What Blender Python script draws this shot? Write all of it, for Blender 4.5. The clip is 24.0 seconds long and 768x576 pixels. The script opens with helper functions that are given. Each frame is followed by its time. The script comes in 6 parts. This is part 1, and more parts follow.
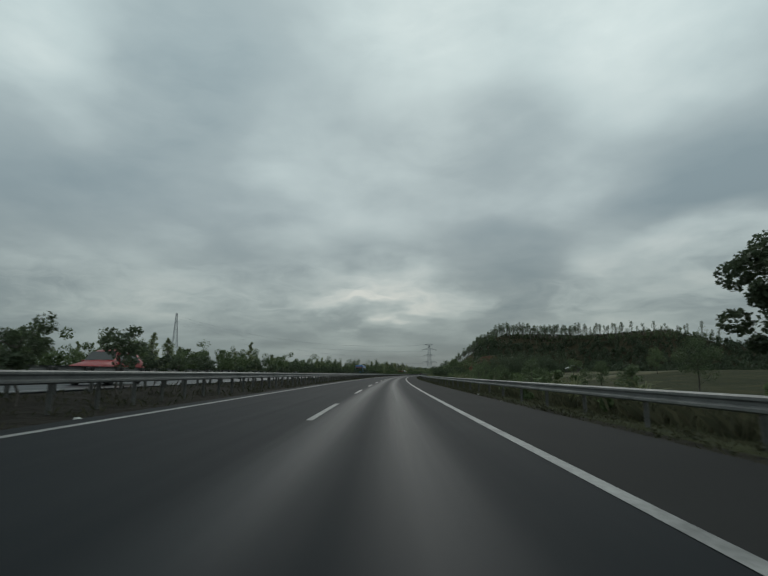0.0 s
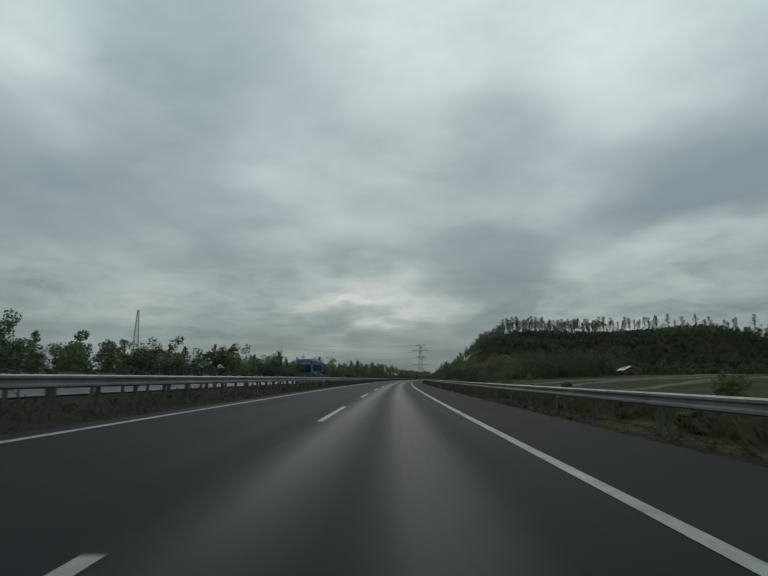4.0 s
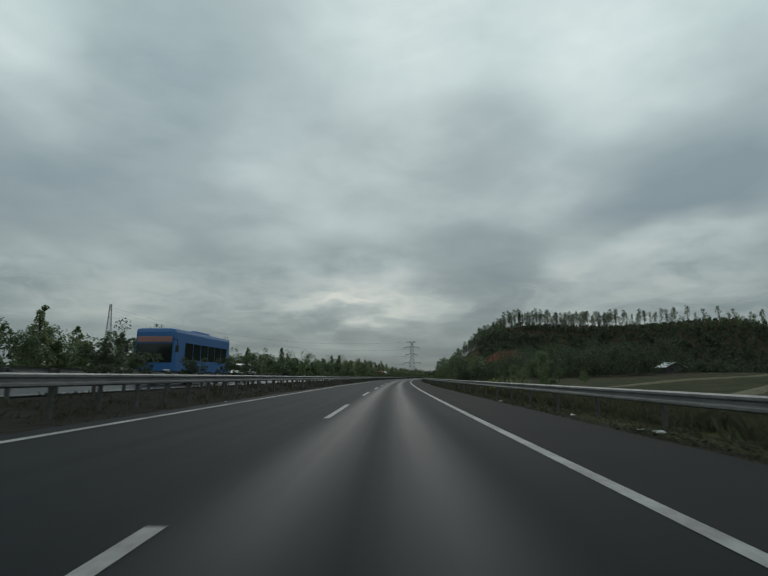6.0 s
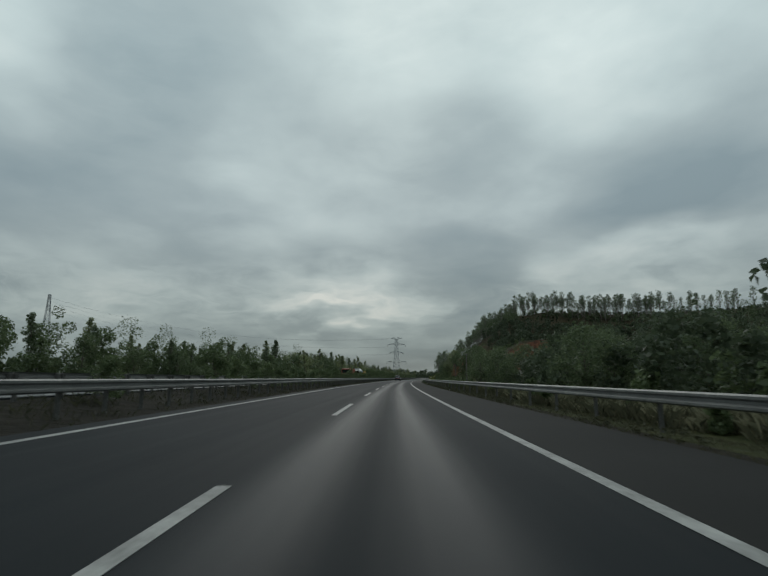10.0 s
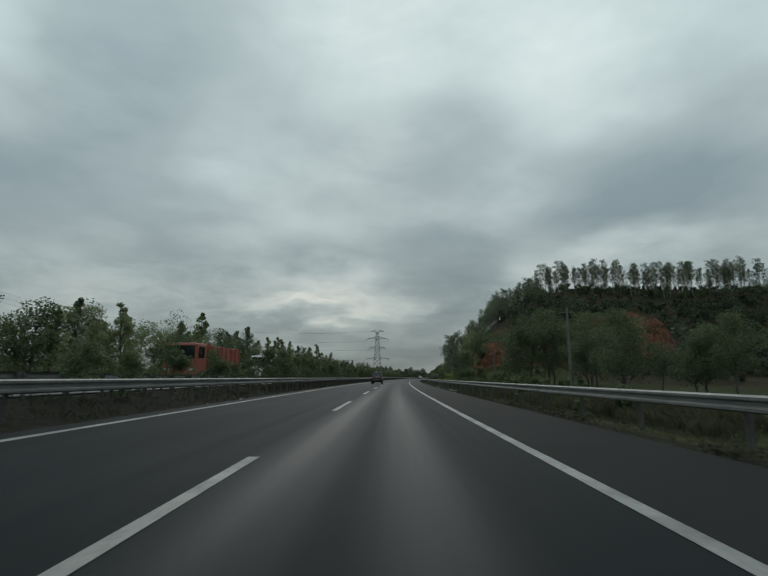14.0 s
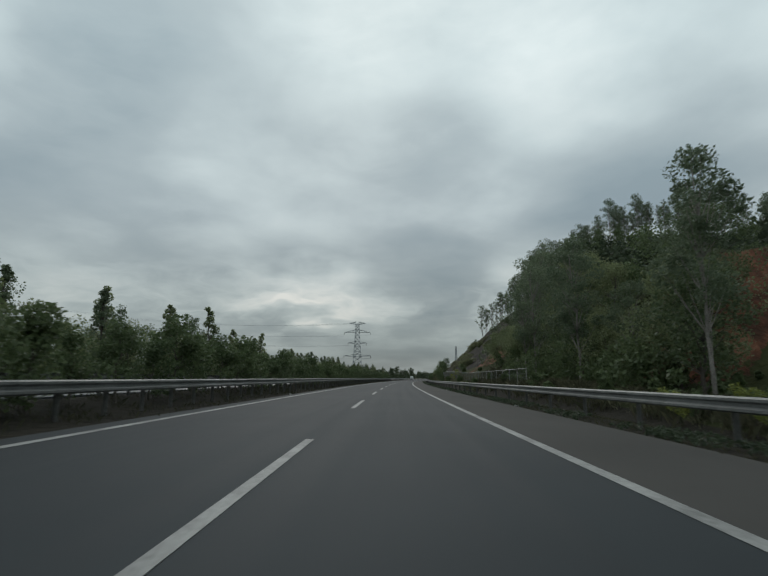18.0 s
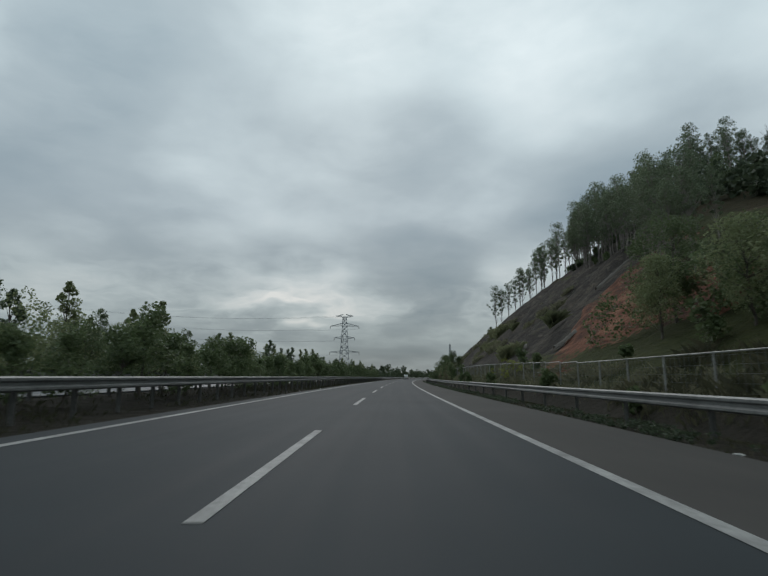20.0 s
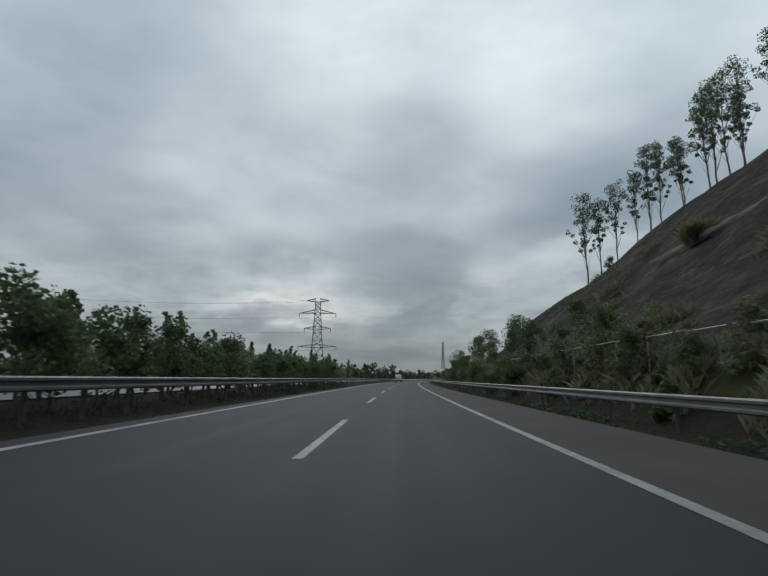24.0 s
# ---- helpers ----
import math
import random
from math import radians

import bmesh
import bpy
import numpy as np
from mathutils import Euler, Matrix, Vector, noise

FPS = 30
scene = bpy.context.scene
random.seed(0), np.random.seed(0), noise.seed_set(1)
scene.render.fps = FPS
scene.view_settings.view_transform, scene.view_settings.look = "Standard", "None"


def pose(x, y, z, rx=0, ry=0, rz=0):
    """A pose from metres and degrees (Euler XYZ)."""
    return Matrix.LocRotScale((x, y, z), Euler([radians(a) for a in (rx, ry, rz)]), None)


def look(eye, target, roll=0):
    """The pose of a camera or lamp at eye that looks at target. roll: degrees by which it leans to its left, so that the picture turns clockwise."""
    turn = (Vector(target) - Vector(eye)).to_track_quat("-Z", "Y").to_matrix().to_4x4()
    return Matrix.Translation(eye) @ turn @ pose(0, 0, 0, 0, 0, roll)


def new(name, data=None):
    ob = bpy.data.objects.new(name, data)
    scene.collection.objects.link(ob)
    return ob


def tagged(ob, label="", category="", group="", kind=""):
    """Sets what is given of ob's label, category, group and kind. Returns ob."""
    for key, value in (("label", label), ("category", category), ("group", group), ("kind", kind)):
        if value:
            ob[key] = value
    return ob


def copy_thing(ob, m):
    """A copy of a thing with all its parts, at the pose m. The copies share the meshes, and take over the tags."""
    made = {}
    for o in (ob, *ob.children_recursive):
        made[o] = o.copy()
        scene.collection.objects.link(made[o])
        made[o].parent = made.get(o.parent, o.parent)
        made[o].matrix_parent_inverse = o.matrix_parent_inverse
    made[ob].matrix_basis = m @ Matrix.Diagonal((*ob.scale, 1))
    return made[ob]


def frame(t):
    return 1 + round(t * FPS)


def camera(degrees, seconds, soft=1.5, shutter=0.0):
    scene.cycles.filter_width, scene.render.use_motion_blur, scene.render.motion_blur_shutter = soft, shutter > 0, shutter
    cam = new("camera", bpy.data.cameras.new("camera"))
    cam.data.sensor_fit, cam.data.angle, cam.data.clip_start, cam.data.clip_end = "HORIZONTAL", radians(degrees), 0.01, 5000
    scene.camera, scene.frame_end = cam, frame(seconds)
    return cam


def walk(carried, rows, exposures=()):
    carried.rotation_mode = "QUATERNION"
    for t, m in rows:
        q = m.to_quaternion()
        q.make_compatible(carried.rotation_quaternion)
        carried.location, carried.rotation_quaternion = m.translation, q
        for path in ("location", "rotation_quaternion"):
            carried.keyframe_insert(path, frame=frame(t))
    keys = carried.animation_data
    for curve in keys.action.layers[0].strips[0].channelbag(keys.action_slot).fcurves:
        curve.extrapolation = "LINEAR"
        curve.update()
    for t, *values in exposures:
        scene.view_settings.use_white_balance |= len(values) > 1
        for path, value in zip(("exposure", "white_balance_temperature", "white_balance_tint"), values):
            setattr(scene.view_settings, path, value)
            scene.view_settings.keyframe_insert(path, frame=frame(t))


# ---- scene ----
# Road frame: s metres along the road from the first camera place, u metres to the right of the camera's line, z up.
CURVE = 1.0 / 2756
_S = np.arange(-600.0, 5201.0, 1.0)
_A = CURVE * np.clip(_S, -300.0, 900.0)
_X = np.cumsum(np.sin(_A))
_Y = np.cumsum(np.cos(_A))
_X -= np.interp(0.0, _S, _X)
_Y -= np.interp(0.0, _S, _Y)


def head_at(s):
    return np.interp(s, _S, _A)


def plan(s, u):
    a = head_at(s)
    return np.interp(s, _S, _X) + u * np.cos(a), np.interp(s, _S, _Y) - u * np.sin(a)


def road_pose(s, u, z=0.0, turn=0.0, scale=1.0, lean=0.0):
    """Local y runs along the road, x to its right; turn in degrees, counter-clockwise."""
    x, y = plan(s, u)
    return Matrix.LocRotScale((float(x), float(y), z), Euler((0, radians(lean), -float(head_at(s)) + radians(turn))), (scale, scale, scale))


# ---- camera ----
LENS = 73.8
EYE = 1.08
cam = camera(LENS, 24.0, soft=1.45, shutter=0.12)


def along(t):
    """Metres driven after t seconds: a steady pace that drops very slightly."""
    return 24.130 * t - 0.01173 * t * t - 0.0087 * max(t - 17.0, 0.0) ** 2


# seconds, metres to the right, yaw to the left of the road, tilt up
PATH = [(0, 0.23, 0.12, 9.54), (0.5, 0.28, 0.12, 9.66), (1, 0.24, 0.19, 9.91), (1.5, 0.35, 0.25, 9.78), (2, 0.41, 0.39, 9.90), (2.5, 0.46, 0.52, 9.93), (4.5,
        0.16, 0.78, 10.02), (5, 0.13, 0.74, 10.03), (5.5, 0.06, 0.68, 10.00), (6, 0.11, 0.56, 9.86), (6.5, 0.10, 0.48, 9.92), (7, 0.10, 0.45, 9.95), (7.5,
        0.12, 0.45, 9.99), (8, 0.13, 0.48, 9.82), (8.5, 0.11, 0.56, 9.88), (9, 0.08, 0.63, 9.99), (9.5, 0.09, 0.65, 9.93), (10, 0.09, 0.60, 9.98), (10.5,
        0.03, 0.62, 10.01), (12.5, 0.08, 0.45, 10.04), (13, 0.12, 0.43, 10.03), (13.5, 0.12, 0.47, 10.04), (14, 0.26, 0.51, 9.92), (14.5, 0.19, 0.58, 9.79),
        (15, 0.11, 0.62, 9.96), (15.5, 0.07, 0.68, 10.17), (16, 0.04, 0.63, 10.15), (16.5, -0.01, 0.63, 10.07), (17, -0.05, 0.59, 9.99), (17.5, -0.08, 0.62,
        10.08), (18, -0.12, 0.66, 10.04), (18.5, -0.11, 0.59, 9.86), (20.5, -0.08, 0.69, 9.92), (21, -0.06, 0.70, 9.89), (21.5, -0.10, 0.80, 9.96), (22,
        -0.09, 0.91, 9.92), (22.5, -0.06, 1.00, 9.90), (23, -0.07, 1.10, 9.92), (23.5, -0.22, 1.24, 10.07), (24, -0.21, 1.27, 10.06)]
_T = [p[0] for p in PATH]
rows = []
for i in range(49):
    t = i * 0.5
    s = along(t)
    u, yaw, tilt = (float(np.interp(t, _T, [p[j] for p in PATH])) for j in (1, 2, 3))
    x, y = plan(s, u)
    rows.append((t, pose(float(x), float(y), EYE - 0.02 * u, 90 + tilt, 0, yaw - math.degrees(float(head_at(s))))))
EXPOSURES = [(0, -0.02, 6500, 10), (14, 0.03, 6500, 10), (17, 0.14, 6540, 13), (19, 0.15, 6450, 14), (21, 0.15, 6350, 16), (24, 0.13, 6330, 16)]
walk(cam, rows, EXPOSURES)

# ---- light ----
world = bpy.data.worlds.new("overcast_sky")
scene.world = world
world.use_nodes = True
SUN_UP, SUN_TURN = 35.0, 5.0


def node(nt, kind, **kw):
    n = nt.nodes.new(kind)
    for k, v in kw.items():
        if k in n.inputs:
            n.inputs[k].default_value = v
    return n


def maths(nt, op, a, b=None, c=None, clamp=False):
    n = nt.nodes.new("ShaderNodeMath")
    n.operation = op
    n.use_clamp = clamp
    for i, v in enumerate((a, b, c)):
        if v is None:
            continue
        if isinstance(v, (int, float)):
            n.inputs[i].default_value = v
        else:
            nt.links.new(v, n.inputs[i])
    return n.outputs[0]


def ramp(nt, fac, stops):
    n = nt.nodes.new("ShaderNodeValToRGB")
    while len(n.color_ramp.elements) > 1:
        n.color_ramp.elements.remove(n.color_ramp.elements[-1])
    for i, (p, c) in enumerate(stops):
        e = n.color_ramp.elements[0] if i == 0 else n.color_ramp.elements.new(p)
        e.position = p
        e.color = (*c, 1) if len(c) == 3 else c
    nt.links.new(fac, n.inputs[0])
    return n.outputs[0]


def mix(nt, fac, a, b, how="MIX"):
    n = nt.nodes.new("ShaderNodeMix")
    n.data_type = "RGBA"
    n.blend_type = how
    for sock, v in ((n.inputs[0], fac), (n.inputs[6], a), (n.inputs[7], b)):
        if isinstance(v, (int, float)):
            sock.default_value = v
        elif isinstance(v, tuple):
            sock.default_value = (*v, 1)
        else:
            nt.links.new(v, sock)
    return n.outputs[2]


def noise_tex(nt, vec, scale, detail=4.0, rough=0.55, warp=0.0):
    n = nt.nodes.new("ShaderNodeTexNoise")
    n.inputs["Scale"].default_value = scale
    n.inputs["Detail"].default_value = detail
    n.inputs["Roughness"].default_value = rough
    n.inputs["Distortion"].default_value = warp
    if vec is not None:
        nt.links.new(vec, n.inputs["Vector"])
    return n.outputs[0]


CLOUDS = [(0.5, 9.6, 10, 3.0, 0.23), (-4.5, 7.8, 9, 1.2, 0.20), (3, 7.4, 5, 0.9, 0.12), (13, 11.5, 7, 3.6, -0.13), (33, 12.5, 6, 2.2, 0.15), (23, 12.0, 4, 1.6, 0.10),
          (-24, 29, 10, 8, -0.15), (6, 38, 14, 9, 0.10), (9, 25, 13, 6, -0.10), (-33, 20, 9, 6, -0.08), (30, 34, 12, 8, 0.10), (33, 18, 10, 3, -0.12),
          (-15, 22, 7, 6, 0.05), (-38, 33, 8, 12, 0.12), (20, 19, 8, 4, 0.05)]


def build_sky():
    nt = world.node_tree
    nt.nodes.clear()
    out = nt.nodes.new("ShaderNodeOutputWorld")
    bg = nt.nodes.new("ShaderNodeBackground")
    nt.links.new(bg.outputs[0], out.inputs[0])
    tc = nt.nodes.new("ShaderNodeTexCoord")
    sep = nt.nodes.new("ShaderNodeSeparateXYZ")
    nt.links.new(tc.outputs["Generated"], sep.inputs[0])
    x, y, z = sep.outputs
    up = maths(nt, "MAXIMUM", z, 0.0)
    deep = maths(nt, "ADD", up, 0.20)
    com = nt.nodes.new("ShaderNodeCombineXYZ")
    nt.links.new(maths(nt, "DIVIDE", x, deep), com.inputs[0])
    nt.links.new(maths(nt, "DIVIDE", y, deep), com.inputs[1])
    flat = com.outputs[0]
    sky = nt.nodes.new("ShaderNodeTexSky")
    sky.sky_type = "NISHITA"
    sky.sun_disc = False
    sky.sun_elevation, sky.sun_rotation = radians(SUN_UP), radians(SUN_TURN)
    big = noise_tex(nt, flat, 0.95, 2.0, 0.45, 0.1)
    mid = noise_tex(nt, flat, 2.4, 5.0, 0.5, 0.1)
    warp = noise_tex(nt, flat, 1.1, 3.0, 0.5)
    warp2 = noise_tex(nt, flat, 1.9, 3.0, 0.5, 0.0)
    az = maths(nt, "ADD", maths(nt, "ARCTAN2", x, y), maths(nt, "MULTIPLY_ADD", warp, 0.30, -0.15))
    el = maths(nt, "ADD", maths(nt, "ARCSINE", z), maths(nt, "MULTIPLY_ADD", warp2, 0.16, -0.08))
    mass = maths(nt, "ADD", maths(nt, "MULTIPLY", big, 0.68), maths(nt, "MULTIPLY", mid, 0.32))
    low = nt.nodes.new("ShaderNodeCombineXYZ")
    nt.links.new(maths(nt, "MULTIPLY", az, 12.0), low.inputs[0])
    nt.links.new(maths(nt, "MULTIPLY", el, 34.0), low.inputs[1])
    streaks = noise_tex(nt, low.outputs[0], 0.85, 5.0, 0.55, 0.2)
    wisp = maths(nt, "ADD", maths(nt, "MULTIPLY", streaks, 1.1), maths(nt, "MULTIPLY", mid, 0.9))
    band = maths(nt, "SUBTRACT", 1.0, maths(nt, "DIVIDE", maths(nt, "ABSOLUTE", maths(nt, "SUBTRACT", el, radians(7.5))), radians(5.0)), clamp=True)
    mass = maths(nt, "MULTIPLY_ADD", maths(nt, "MULTIPLY", band, maths(nt, "SUBTRACT", streaks, 0.5)), 0.50, mass)
    # broad bright and dark masses of the cloud deck: bearing, height, half widths (degrees), weight
    for a0, e0, ra, re, weight in CLOUDS:
        p = maths(nt, "DIVIDE", maths(nt, "SUBTRACT", az, radians(a0)), radians(ra))
        q = maths(nt, "DIVIDE", maths(nt, "SUBTRACT", el, radians(e0)), radians(re))
        d2 = maths(nt, "ADD", maths(nt, "MULTIPLY", p, p), maths(nt, "MULTIPLY", q, q))
        g = maths(nt, "SUBTRACT", 1.0, maths(nt, "MULTIPLY", d2, 0.42), clamp=True)
        mass = maths(nt, "MULTIPLY_ADD", maths(nt, "MULTIPLY", maths(nt, "MULTIPLY", g, g), wisp), weight, mass)
    cloud = ramp(nt, mass, [(0.28, (0.23, 0.295, 0.32)), (0.44, (0.325, 0.39, 0.405)), (0.56, (0.45, 0.525, 0.53)), (0.72, (0.60, 0.665, 0.655)), (0.95, (0.80, 0.825, 0.785))])
    # brighter overhead, greyer low down
    lift = ramp(nt, up, [(0.0, (0.40, 0.43, 0.435)), (0.05, (0.50, 0.53, 0.525)), (0.10, (0.70, 0.71, 0.685)), (0.16, (0.76, 0.77, 0.75)), (0.3, (0.98, 1.00, 1.00)), (0.55, (1.20, 1.24, 1.235)), (0.8, (1.28, 1.30, 1.285))])
    veil = mix(nt, 1.0, cloud, lift, "MULTIPLY")
    blue = mix(nt, 1.0, sky.outputs[0], (0.10, 0.10, 0.10), "MULTIPLY")
    total = mix(nt, 0.97, blue, veil)
    nt.links.new(total, bg.inputs[0])
    bg.inputs[1].default_value = 1.0


build_sky()
sun = new("sun", bpy.data.lights.new("sun", "SUN"))
sun.data.energy, sun.data.angle, sun.data.color = 0.5, radians(40), (1.0, 0.96, 0.9)
sun.matrix_world = look((0, 0, 100), (-8, -100 / math.tan(radians(SUN_UP)), 0))

# ---- materials ----


def material(name, rough=0.8, metal=0.0):
    m = bpy.data.materials.new(name)
    m.use_nodes = True
    nt = m.node_tree
    b = nt.nodes["Principled BSDF"]
    b.inputs["Roughness"].default_value = rough
    b.inputs["Metallic"].default_value = metal
    return m, nt, b


def bump(nt, b, height, strength=0.3, distance=0.02):
    n = nt.nodes.new("ShaderNodeBump")
    n.inputs["Strength"].default_value = strength
    n.inputs["Distance"].default_value = distance
    nt.links.new(height, n.inputs["Height"])
    nt.links.new(n.outputs[0], b.inputs["Normal"])


def obj_vec(nt):
    return nt.nodes.new("ShaderNodeTexCoord").outputs["Object"]


def two_scale(name, dark, light, s1, s2, rough=0.8, metal=0.0, relief=0.2, vary=0.0):
    m, nt, b = material(name, rough, metal)
    v = obj_vec(nt)
    a = noise_tex(nt, v, s1, 4.0)
    c = noise_tex(nt, v, s2, 6.0)
    f = maths(nt, "ADD", maths(nt, "MULTIPLY", a, 0.6), maths(nt, "MULTIPLY", c, 0.4))
    col = ramp(nt, f, [(0.34, dark), (0.66, light)])
    if vary:
        info = nt.nodes.new("ShaderNodeObjectInfo")
        k = maths(nt, "MULTIPLY_ADD", info.outputs["Random"], vary, 1.0 - vary / 2)
        com = nt.nodes.new("ShaderNodeCombineColor")
        for i in range(3):
            nt.links.new(k, com.inputs[i])
        col = mix(nt, 1.0, col, com.outputs[0], "MULTIPLY")
    nt.links.new(col, b.inputs["Base Color"])
    bump(nt, b, c, relief, 0.02)
    return m


def leaf_material(name, dark, light, rough=0.55, through_=0.35):
    m, nt, b = material(name, rough)
    geo = nt.nodes.new("ShaderNodeNewGeometry")
    info = nt.nodes.new("ShaderNodeObjectInfo")
    f = maths(nt, "ADD", maths(nt, "MULTIPLY", geo.outputs["Random Per Island"], 0.6), maths(nt, "MULTIPLY", info.outputs["Random"], 0.4))
    col = ramp(nt, f, [(0.0, dark), (1.0, light)])
    nt.links.new(col, b.inputs["Base Color"])
    b.inputs["Specular IOR Level"].default_value = 0.3
    tr = nt.nodes.new("ShaderNodeBsdfTranslucent")
    nt.links.new(col, tr.inputs[0])
    mx = nt.nodes.new("ShaderNodeMixShader")
    mx.inputs[0].default_value = through_
    nt.links.new(b.outputs[0], mx.inputs[1])
    nt.links.new(tr.outputs[0], mx.inputs[2])
    nt.links.new(mx.outputs[0], nt.nodes["Material Output"].inputs[0])
    return m


M_LEAF = leaf_material("leaf_green", (0.064, 0.092, 0.048), (0.155, 0.20, 0.096), 0.55, 0.42)
M_LEAF_DARK = leaf_material("leaf_dark", (0.042, 0.060, 0.037), (0.095, 0.122, 0.068), 0.55, 0.42)
M_LEAF_HEDGE = leaf_material("leaf_hedge", (0.066, 0.096, 0.046), (0.147, 0.192, 0.088), 0.55, 0.42)
M_LEAF_EUC = leaf_material("leaf_eucalyptus", (0.10, 0.135, 0.082), (0.20, 0.245, 0.15), 0.55, 0.42)
M_LEAF_PALE = leaf_material("leaf_pale", (0.13, 0.165, 0.085), (0.28, 0.315, 0.16), 0.55, 0.45)
M_SCRUB = leaf_material("leaf_brownish", (0.075, 0.072, 0.042), (0.20, 0.18, 0.105), 0.6, 0.4)
M_LEAF_BRIGHT = leaf_material("leaf_yellow_green", (0.13, 0.165, 0.04), (0.34, 0.36, 0.10), 0.5, 0.45)
M_GRASS = leaf_material("grass_blade", (0.028, 0.034, 0.019), (0.105, 0.10, 0.06), 0.8)
M_GRASS_DRY = leaf_material("grass_blade_dry", (0.095, 0.102, 0.062), (0.30, 0.285, 0.185), 0.8)
M_REED = leaf_material("reed_blade", (0.085, 0.10, 0.052), (0.27, 0.28, 0.155), 0.8)
M_BARK = two_scale("bark_pale", (0.10, 0.09, 0.08), (0.32, 0.29, 0.26), 1.5, 14.0, 0.9)
M_BARK_DARK = two_scale("bark_dark", (0.05, 0.045, 0.04), (0.13, 0.11, 0.09), 2.0, 18.0, 0.9)
M_GALV = two_scale("galvanised_steel", (0.11, 0.114, 0.112), (0.245, 0.25, 0.24), 0.9, 12.0, 0.55, 0.45, 0.05, 0.25)
M_POST = two_scale("weathered_post", (0.05, 0.05, 0.048), (0.14, 0.14, 0.13), 2.0, 20.0, 0.6, 0.5, 0.1, 0.3)
M_PAINT = two_scale("road_paint", (0.12, 0.12, 0.115), (0.36, 0.36, 0.345), 0.9, 14.0, 0.65, 0.0, 0.1)
# steel of the far towers, its grey-blue lightened to imitate distance haze
M_STEEL_HAZED = two_scale("tower_steel", (0.22, 0.24, 0.255), (0.35, 0.37, 0.39), 0.5, 4.0, 0.6, 0.4, 0.0)


def asphalt(name, tracks, dull=0.60, gloss=0.12):
    m, nt, b = material(name, 0.4)
    uv = nt.nodes.new("ShaderNodeUVMap")
    sep = nt.nodes.new("ShaderNodeSeparateXYZ")
    nt.links.new(uv.outputs[0], sep.inputs[0])
    v = obj_vec(nt)
    grain = noise_tex(nt, v, 60.0, 3.0)
    patch = noise_tex(nt, v, 0.25, 4.0)
    com = nt.nodes.new("ShaderNodeCombineXYZ")
    nt.links.new(maths(nt, "MULTIPLY", sep.outputs[0], 2.2), com.inputs[0])
    nt.links.new(maths(nt, "MULTIPLY", sep.outputs[1], 0.03), com.inputs[1])
    streak = noise_tex(nt, com.outputs[0], 1.0, 4.0)
    f = maths(nt, "ADD", maths(nt, "MULTIPLY", patch, 0.5), maths(nt, "MULTIPLY", streak, 0.5))
    lane = ramp(nt, f, [(0.3, (0.017, 0.022, 0.025)), (0.7, (0.034, 0.042, 0.046))])
    edge = ramp(nt, f, [(0.3, (0.044, 0.041, 0.037)), (0.7, (0.080, 0.074, 0.067))])
    side = maths(nt, "GREATER_THAN", sep.outputs[0], 2.45)
    col = mix(nt, side, lane, edge)
    col = mix(nt, maths(nt, "MULTIPLY", grain, 0.4), col, (0.042, 0.045, 0.048))
    rough = maths(nt, "MULTIPLY_ADD", streak, 0.2, dull)
    wet = ramp(nt, maths(nt, "DIVIDE", sep.outputs[1], 600.0), [(0.0, (1, 1, 1)), (0.58, (1, 1, 1)), (0.72, (0.0, 0.0, 0.0))])
    nt.links.new(maths(nt, "MULTIPLY_ADD", wet, -0.45 * gloss, gloss), b.inputs["Specular IOR Level"])
    # soaked asphalt is darker than asphalt that has begun to dry
    nt.links.new(mix(nt, wet, col, mix(nt, 1.0, col, (0.40, 0.42, 0.44), "MULTIPLY")), b.inputs["Base Color"])
    for centre in tracks:
        d = maths(nt, "ABSOLUTE", maths(nt, "SUBTRACT", sep.outputs[0], centre))
        g = maths(nt, "SUBTRACT", 1.0, maths(nt, "DIVIDE", d, 0.85), clamp=True)
        g = maths(nt, "MULTIPLY", maths(nt, "MULTIPLY", maths(nt, "MULTIPLY", g, g), maths(nt, "SUBTRACT", 3.0, maths(nt, "MULTIPLY", g, 2.0))), wet)
        rough = maths(nt, "SUBTRACT", rough, maths(nt, "MULTIPLY", g, 0.24))
    rough = maths(nt, "MULTIPLY_ADD", side, 0.12, rough)
    nt.links.new(maths(nt, "MAXIMUM", rough, 0.2), b.inputs["Roughness"])
    bump(nt, b, grain, 0.25, 0.006)
    return m


M_ROAD = asphalt("wet_asphalt", (-0.92, 0.62))
M_ROAD_FAR = asphalt("wet_asphalt_opposite", (), 0.34, 0.3)


